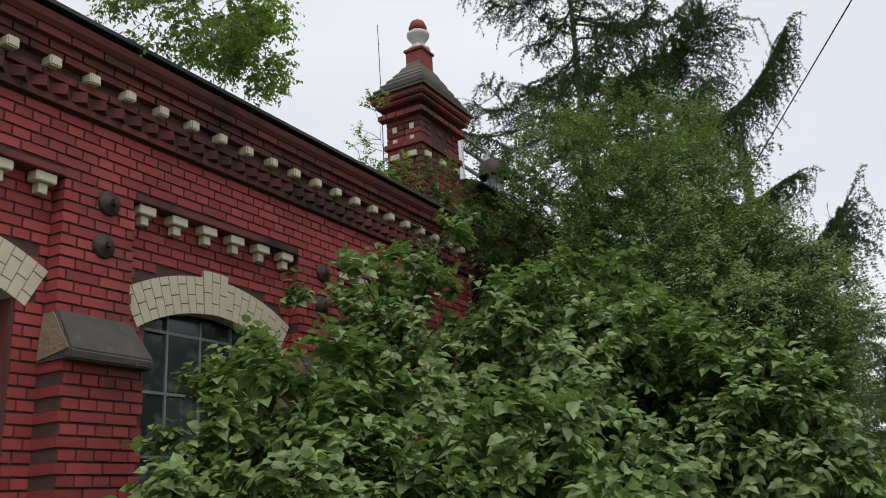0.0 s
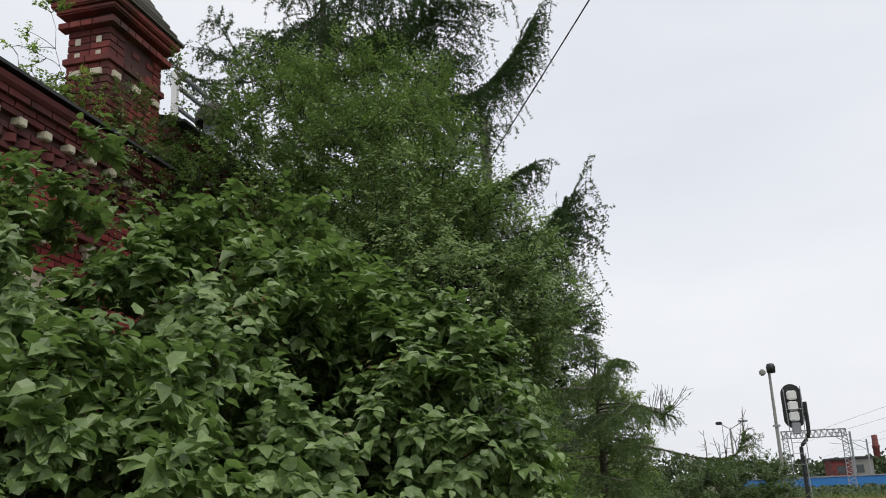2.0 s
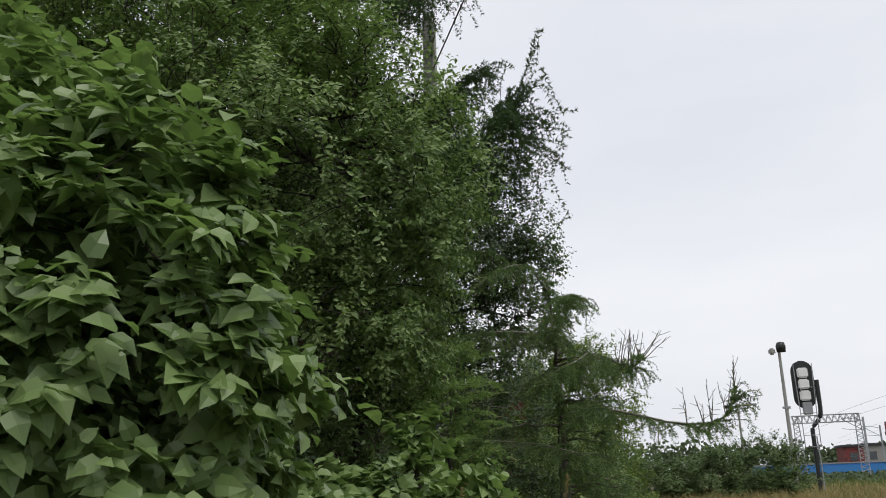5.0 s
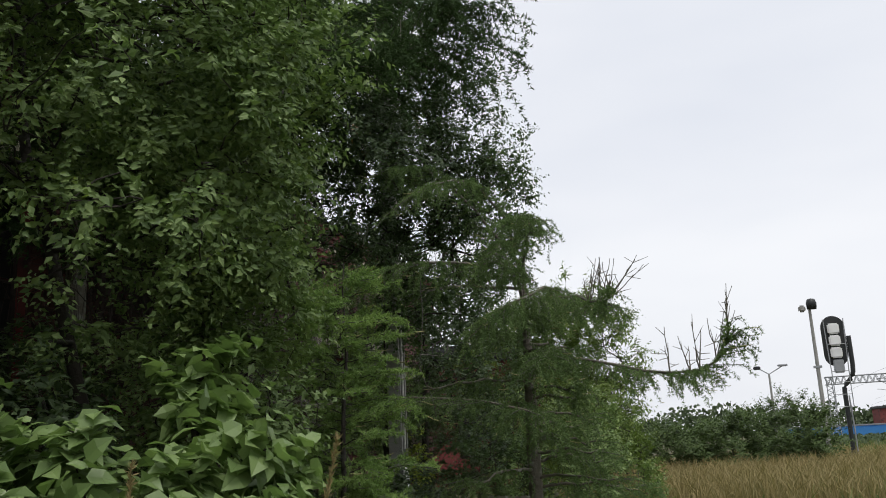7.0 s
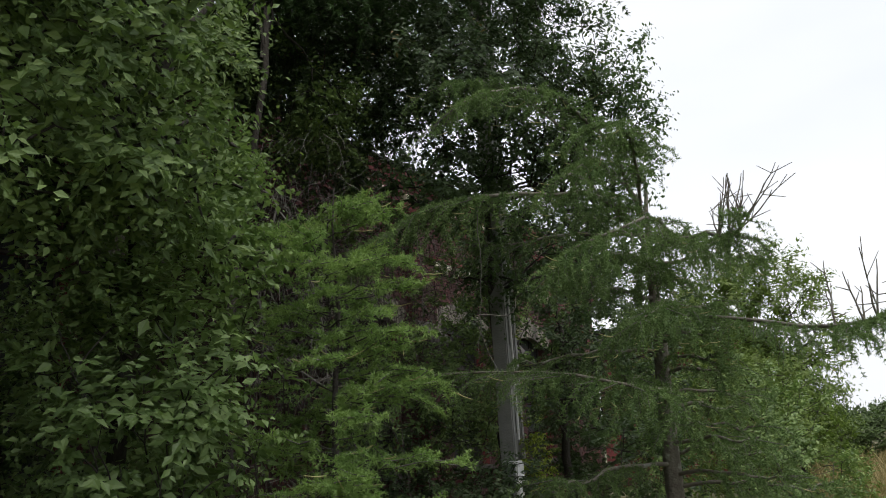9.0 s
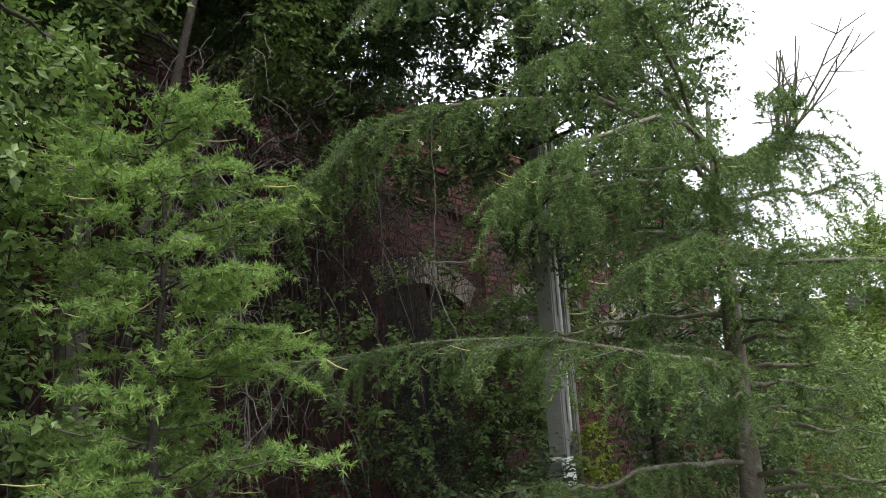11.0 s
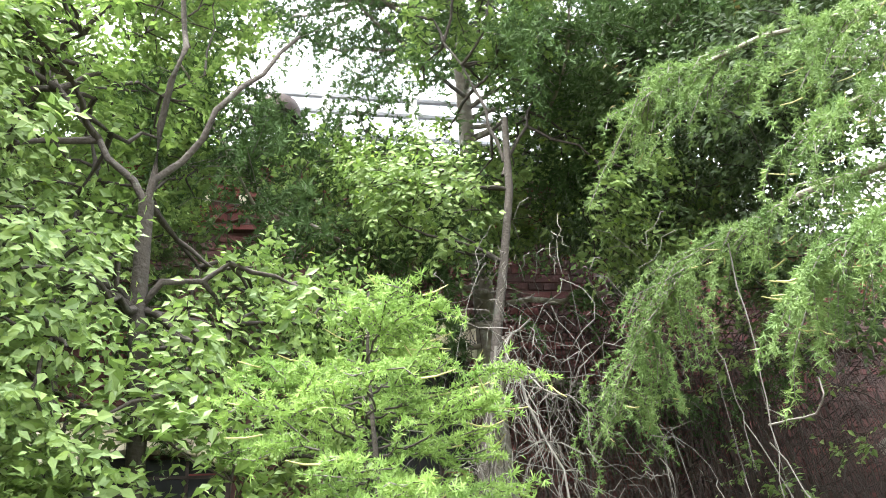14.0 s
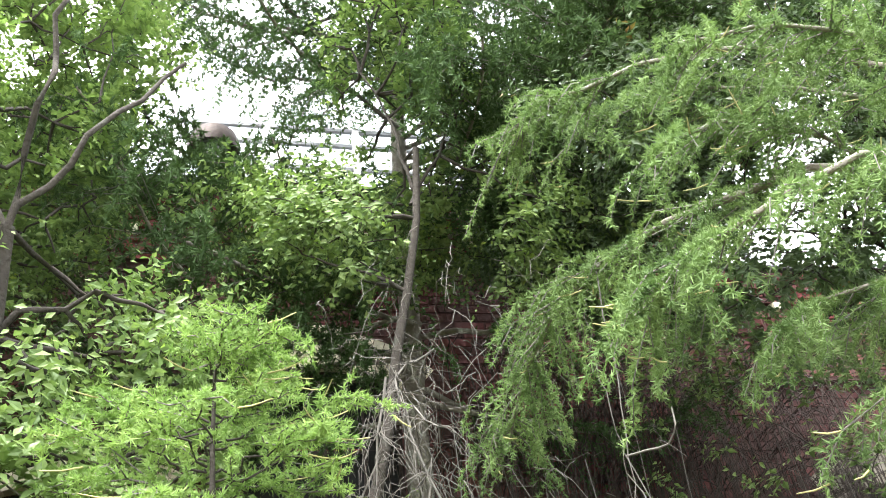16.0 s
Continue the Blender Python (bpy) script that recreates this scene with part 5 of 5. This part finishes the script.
def seed_grass(x, y, z, lean, h):
    t = thing("grass_stalk", "single dry grass stalk with a feathery seed head", "grass", at=(x, y, 0))
    top = np.array([x + lean[0], y + lean[1], z])
    p = smooth_path([(x, y, 0), (x + lean[0] * 0.2, y + lean[1] * 0.2, z * 0.6), top], 10)
    part("stem", tubes_mesh("stem", [(p, np.linspace(0.0025, 0.0012, 10))], 4), DRYGRASS, t)
    rng = np.random.default_rng(int(x * 100) + 900)
    n = 170
    s = rng.uniform(0, 1, n)
    d = unit(p[-1] - p[-3])
    base = p[-1] - d * (h * s)[:, None]
    along = unit(d + rng.normal(0, 0.35, (n, 3)))
    v, f = scatter(SLIM, SLIM_T, base, along, rng.normal(size=(n, 3)), 0.022)
    part("seed_head", np_mesh("seed_head", v, f), DRYGRASS, t)
    return t


seed_grass(-0.02, 8.25, 1.34, (0.14, 0.02), 0.17)
seed_grass(-0.32, 8.05, 1.30, (0.01, 0.03), 0.14)


# ---- concrete pole with meter box and lamp ----
def concrete_pole():
    x, y = -2.3, 15.5
    p = thing("utility_pole", "slotted grey concrete utility pole with a street lamp on top", "utility pole", at=(x, y, 0))
    for s in (-1, 1):
        bm = boxes((x - 0.075, x + 0.075, y + s * 0.085 - 0.03, y + s * 0.085 + 0.03, 0, 7.9), bevel=0.01)
        part("flange", bm, CONCRETE, p)
    for k in range(20):
        z = k * 0.4
        part("web", boxes((x - 0.03, x + 0.03, y - 0.056, y + 0.056, z, min(z + 0.16, 7.9))), CONCRETE, p)
    part("cable_pipe", tubes_mesh("cable_pipe", [([(x + 0.09, y - 0.05, 1.3), (x + 0.09, y - 0.05, 4.0), (x + 0.09, y - 0.05, 7.8)], 0.014)], 8), PLASTER, p)
    arm = part("lamp_arm", tubes_mesh("lamp_arm", [(smooth_path([(x, y, 7.85), (x - 0.03, y - 0.02, 8.1), (x - 0.2, y - 0.1, 8.2)], 8), 0.022)], 8), STEEL, p)
    bm = bmesh.new()
    bmesh.ops.create_uvsphere(bm, u_segments=16, v_segments=8, radius=1, matrix=Matrix.Translation((x - 0.36, y - 0.14, 8.22)) @ Matrix.Rotation(radians(15), 4, "Y") @ Matrix.Diagonal((0.26, 0.13, 0.075, 1)))
    part("lamp_head", bm, STEEL, arm)
    return p


concrete_pole()
mb = thing("meter_box", "grey plastic meter box fixed to the concrete pole", "meter box", at=(-2.2, 15.4, 1.0))
part("body", boxes((-2.29, -2.14, 15.22, 15.37, 0.80, 1.12), bevel=0.012), WHITE, mb)
door = part("door", boxes((-2.275, -2.155, 15.205, 15.222, 0.82, 1.09), bevel=0.004), STEEL, mb)
part("lock", boxes((-2.17, -2.162, 15.198, 15.206, 0.94, 0.98)), DARKGREEN, door)
part("foot_pipe", tubes_mesh("foot_pipe", [([(-2.22, 15.32, 0.0), (-2.22, 15.32, 0.4), (-2.22, 15.32, 0.81)], 0.03)], 10), STEEL, mb)
tree("pole_creeper", "yellow-green creeper leaves at the foot of the concrete pole", 45, [[(-2.15, 15.62, 0), (-2.15, 15.62, 0.6), (-2.14, 15.6, 1.2)]], [(-2.12, 15.6, 0.9, 0.12, 0.14, 0.55), (-2.2, 15.62, 1.9, 0.1, 0.1, 0.5)], 60, 3, 6, 0.1, 0.05, IVY, TWIG, gauge=0.01, category="creeper")
cable = thing("overhead_cable", "thin black overhead cable leading to the pole", "cable", at=(-2.3, 15.5, 7.0))
part("wire", tubes_mesh("wire", [(smooth_path([(-2.3, 15.5, 7.0), (-0.06, 12.0, 7.95), (4.5, 4.9, 9.9), (12, -6.8, 13.5)], 30), 0.011)], 5), DARKGREEN, cable)


# ---- railway beyond the field ----
def signal_back(x, y, ladder=True, striped=False, top=5.4, head=1.9):
    s = thing("railway_signal", "railway signal seen from behind, black oval backboard on a dark post" if not striped else "railway signal with black backboard on a red and white post", "signal", at=(x, y, 0))
    if striped:
        n = 6
        for k in range(n):
            z0, z1 = (top - head) * k / n, (top - head) * (k + 1) / n
            part("post_band", tubes_mesh("post_band", [([(x - 0.1, y, z0), (x - 0.1, y, (z0 + z1) / 2), (x - 0.1, y, z1)], 0.10)], 10), WHITE if k % 2 == 0 else REDPAINT, s)
        part("post_top", tubes_mesh("post_top", [([(x - 0.1, y, top - head), (x - 0.12, y, top - 0.6), (x - 0.14, y, top + 0.1)], 0.085)], 8), STEEL, s)
    else:
        part("post", tubes_mesh("post", [(smooth_path([(x + 0.1, y, 0), (x + 0.1, y, 2.3), (x + 0.1, y, 2.75), (x + 0.5, y - 0.05, 3.15), (x + 0.5, y - 0.05, 4.6)], 22), 0.085)], 10), DARKGREEN, s)
        part("drain_pipe", tubes_mesh("drain_pipe", [([(x + 0.24, y - 0.05, 0.2), (x + 0.24, y - 0.05, 1.2), (x + 0.22, y - 0.05, 2.4)], 0.03)], 6), STEEL, s)
    bm = bmesh.new()
    r, n = 0.42 if not striped else 0.34, 14
    zc0, zc1 = top - head + r, top - r
    prof = [(r * math.cos(a), zc1 + r * math.sin(a)) for a in np.linspace(0, math.pi, n)] + [(r * math.cos(a), zc0 + r * math.sin(a)) for a in np.linspace(math.pi, 2 * math.pi, n)]
    fr = [bm.verts.new((x + a, y + 0.06, b)) for a, b in prof]
    bk = [bm.verts.new((x + a, y, b)) for a, b in prof]
    bm.faces.new(fr)
    bm.faces.new(bk[::-1])
    for k in range(len(prof)):
        bm.faces.new((fr[k], bk[k], bk[(k + 1) % len(prof)], fr[(k + 1) % len(prof)]))
    bmesh.ops.recalc_face_normals(bm, faces=bm.faces)
    board = part("backboard", bm, DARKGREEN, s)
    if not striped:
        for k in range(3):
            z = top - 0.5 - k * 0.45
            bm = boxes((x - 0.2, x + 0.2, y - 0.22, y - 0.002, z - 0.2, z + 0.2), bevel=0.05)
            part("lamp_housing", bm, WHITE, board, "grey lamp housing with rounded corners")
        part("lower_case", boxes((x - 0.16, x + 0.2, y - 0.2, y - 0.002, top - head - 0.25, top - 1.66), bevel=0.03), STEEL, board)
    if ladder:
        for a in (-0.28, 0.30):
            part("ladder_rail", tubes_mesh("ladder_rail", [([(x + a, y - 0.3, 2.0), (x + a, y - 0.3, 3.0), (x + a * 1.2, y - 0.3, top - 0.15)], 0.018)], 5), STEEL, s)
        for z in (2.0, 2.45, 2.9, 3.3, 4.3):
            part("rung", tubes_mesh("rung", [([(x - 0.3, y - 0.3, z), (x, y - 0.3, z), (x + 0.32, y - 0.3, z)], 0.012)], 5), STEEL, s)
    return s


signal_back(5.85, 41.9, True)
signal_back(15.5, 60.8, False, True, 5.5, 2.3)


def lamp_mast(x, y, top, two):
    m = thing("yard_lamp_mast", "tall grey yard lamp mast with two floodlights" if two else "thin lamp mast with a pair of lamp heads", "lamp mast", at=(x, y, 0))
    part("mast", tubes_mesh("mast", [([(x, y, 0), (x, y, top * 0.5), (x, y, top - 0.3)], (0.12, 0.10, 0.075))], 9), CONCRETE, m)
    if two:
        part("floodlight", boxes((x - 0.55, x - 0.2, y - 0.2, y + 0.2, top - 0.55, top - 0.2), bevel=0.08), CONCRETE, m)
        part("floodlight", lathe([(0.0, 0), (0.24, 0.02), (0.27, 0.35), (0.2, 0.55), (0.0, 0.6)], (x + 0.12, y, top - 0.45), 14), DARKGREEN, m)
        part("clamp", boxes((x - 0.2, x + 0.2, y - 0.12, y + 0.12, top * 0.55, top * 0.55 + 0.12)), STEEL, m)
    else:
        part("arm", tubes_mesh("arm", [([(x - 0.9, y, top + 0.25), (x, y, top - 0.35), (x + 1.1, y, top + 0.25)], 0.05)], 6), STEEL, m)
        part("lamp_head", boxes((x - 1.15, x - 0.6, y - 0.15, y + 0.15, top + 0.05, top + 0.32), bevel=0.06), DARKGREEN, m)
        part("lamp_head", boxes((x + 0.7, x + 1.5, y - 0.15, y + 0.15, top + 0.2, top + 0.36), bevel=0.05), STEEL, m)
    return m


lamp_mast(6.8, 56, 7.9, True)
lamp_mast(6.05, 81, 6.0, False)


def lattice(points_a, points_b, bays, r=0.05):
    """A lattice girder between two chords."""
    a0, a1, b0, b1 = (np.array(p, float) for p in (*points_a, *points_b))
    tubes = [([a0, (a0 + a1) / 2, a1], r), ([b0, (b0 + b1) / 2, b1], r)]
    for k in range(bays):
        s, u = k / bays, (k + 1) / bays
        p, q = a0 + (a1 - a0) * s, b0 + (b1 - b0) * ((s + u) / 2)
        w = a0 + (a1 - a0) * u
        tubes += [([p, (p + q) / 2, q], r * 0.6), ([q, (q + w) / 2, w], r * 0.6)]
    return tubes


def gantry(x0, x1, y, h):
    g = thing("catenary_gantry", "galvanised lattice gantry carrying the railway wires", "gantry", at=(x0, y, 0))
    part("beam", tubes_mesh("beam", lattice(((x0, y, h), (x1, y, h)), ((x0, y, h - 0.75), (x1, y, h - 0.75)), 11) + lattice(((x0, y + 0.6, h), (x1, y + 0.6, h)), ((x0, y + 0.6, h - 0.75), (x1, y + 0.6, h - 0.75)), 11), 4), STEEL, g)
    for x in (x0 + 0.3, x1 - 0.3):
        part("leg", tubes_mesh("leg", lattice(((x - 0.25, y, 0), (x - 0.2, y, h)), ((x + 0.55, y, 0), (x + 0.25, y, h)), 14), 4), STEEL, g)
    return g


gantry(12.7, 19.2, 102, 6.2)
gantry(19.6, 44, 66, 7.8)


def catenary_mast(x, y, h):
    m = thing("catenary_mast", "steel railway mast with a bracket arm for the contact wire", "mast", at=(x, y, 0))
    part("post", boxes((x - 0.12, x + 0.12, y - 0.12, y + 0.12, 0, h), bevel=0.02), STEEL, m)
    part("bracket", tubes_mesh("bracket", [([(x, y, h - 0.5), (x - 1.2, y, h - 0.1), (x - 2.6, y, h - 0.05)], 0.05), ([(x, y, h - 1.7), (x - 1.2, y, h - 1.0), (x - 2.6, y, h - 0.1)], 0.05), ([(x - 0.3, y, h - 1.6), (x - 1.6, y, h - 1.55), (x - 2.7, y, h - 1.35)], 0.035)], 5), STEEL, m)
    return m


catenary_mast(21.5, 70, 7.2)
catenary_mast(24.5, 128, 7.0)
catenary_mast(33, 160, 7.0)
wires = thing("contact_wires", "thin railway contact wires between masts", "wire", at=(20, 70, 6))
part("wire", tubes_mesh("wire", [(smooth_path([(21 + dx, 20, 6.6 + dz), (20 + dx * 1.4, 66, 6.3 + dz), (16 + dx * 2, 102, 5.3 + dz * 0.8), (24 + dx * 3, 220, 5.6 + dz)], 30), 0.010) for dx, dz in ((0, 0), (0.3, 1.1), (4, 0), (4.2, 1.1))], 4), DARKGREEN, wires)


def coach(x, y, turn, length=24):
    c = thing("railway_coach", "blue passenger coach with a pale roof standing on the track", "railway coach", group="railway coaches", at=(x, y, 0))
    bm = boxes((-1.4, 1.4, 0, length, -0.4, 1.25), bevel=0.2)
    body = part("body", bm, BLUE, c)
    roofm = boxes((-1.3, 1.3, 0.1, length - 0.1, 1.2, 1.42), bevel=0.1)
    rf = part("roof", roofm, STEEL, c)
    panes = [part("window", boxes((-1.42, -1.395, 1.2 + 2.2 * k, 2.6 + 2.2 * k, 0.35, 0.95)), GLASS, c) for k in range(10)]
    for o in (body, rf, *panes):
        o.location = (0, 0, 0)
    c.rotation_euler = (0, 0, radians(turn))
    return c


for k in range(5):
    coach(10 + 24.6 * k * 0.966, 122 - 24.6 * k * 0.24, -104)


# hedge, weeds, far woods and buildings
for i, (row, n, h) in enumerate([([(3.6, 36.2, 0.9, 1.3, 1.2, 1.35)], 260, 1), ([(1.6, 35.5, 0.7, 1.3, 1.2, 1.2)], 240, 1), ([(-0.3, 34.5, 0.6, 1.3, 1.2, 1.05)], 220, 1), ([(-2.2, 33.0, 0.8, 1.3, 1.3, 1.4)], 200, 1), ([(-2.5, 28.5, 1.4, 1.5, 1.6, 2.0)], 220, 1)]):
    c = row[0]
    tree("sallow_bush", "rounded green sallow bush at the edge of the dry grass", 50 + i, [[(c[0], c[1], 0), (c[0], c[1], 0.4), (c[0], c[1], 0.7)]], row, int(n * 1.2), 6, 7, 0.4, 0.16, LEAF_SALLOW, BARK, SLIM * np.array([1.7, 1, 1]), SLIM_T, gauge=0.02, category="bush", up=0.9, droop=0.1, shell=0.3)

rng = np.random.default_rng(90)
weeds = np.stack([rng.uniform(6, 60, 5000), rng.uniform(62, 112, 5000), rng.uniform(0, 0.25, 5000)], -1)
v, f = scatter(OVAL * np.array([1.6, 1, 1]), OVAL_T, weeds, rng.normal(size=weeds.shape) + (0, 0, 0.6), rng.normal(size=weeds.shape) + (0, -1, 1), 0.42)
tagged(part("weeds", np_mesh("weeds", v, f), FARWOOD), "dense green weeds along the railway embankment", "weeds", kind="stuff")


def far_wood(name, seed, spots, n, size):
    rng = np.random.default_rng(seed)
    pts = np.concatenate([crown_points(rng, [s], n, 0.2) for s in spots])
    v, f = scatter(OVAL * np.array([1.8, 1, 1]), OVAL_T, pts, rng.normal(size=pts.shape), rng.normal(size=pts.shape), size)
    return tagged(part(name, np_mesh(name, v, f), FARWOOD), "distant line of green trees on the horizon", "trees", kind="stuff")


spots = []
for k in range(46):
    a = radians(-62 + k * 2.1)
    d = 205 + 40 * ((k * 7) % 5) / 5
    hgt = 4.2 + 2.6 * ((k * 13) % 7) / 7
    spots.append((-d * math.sin(-a), d * math.cos(a), hgt * 0.45, 7, 7, hgt * 0.75))
far_wood("far_trees", 91, spots, 650, 1.0)


def far_house(x, y, w, d, h, material, label):
    b = thing("far_building", label, "building", at=(x, y, 0))
    part("wall", boxes((x, x + w, y, y + d, 0, h)), material, b)
    part("roof", boxes((x - 0.3, x + w + 0.3, y - 0.3, y + d + 0.3, h, h + 0.5), bevel=0.1), FELT, b)
    for k in range(int(w / 3.2)):
        part("window", boxes((x + 1 + k * 3.2, x + 2.4 + k * 3.2, y - 0.05, y + 0.02, h * 0.4, h * 0.75)), GLASS, b)
    return b


far_house(32.2, 190, 3.6, 8, 4.2, SOOT, "distant red brick shed beside the railway")
far_house(36.2, 193, 4.2, 8, 4.4, CONCRETE, "distant pale concrete building beyond the tracks")
far_house(-6.8, 30.5, 3.4, 6, 3.6, SOOT, "low red brick outbuilding behind the trees")
ch = thing("chimney", "distant brick chimney above the far trees", "chimney", at=(53, 247, 0))
part("stack", lathe([(1.0, 0), (0.8, 7.5), (0.95, 7.8), (0.95, 8.4), (0.75, 8.5), (0.7, 10.9), (0.0, 11.0)], (53, 247, 0), 12), SOOT, ch)


# ---- the bricks nearest to the path, each a piece of its own ----
unit_brick = np_mesh("brick", np.array(brick_box(0, 0, BR, 0, BH)), BRICK_F)
unit_brick.materials.append(BRICK_ONE)
for x, a, b, z, z1, depth in lone:
    o = new("brick", unit_brick)
    o.parent = wall
    o.location = (x, a, z)
    o.scale = (depth / BD, (b - a) / BR, 1)
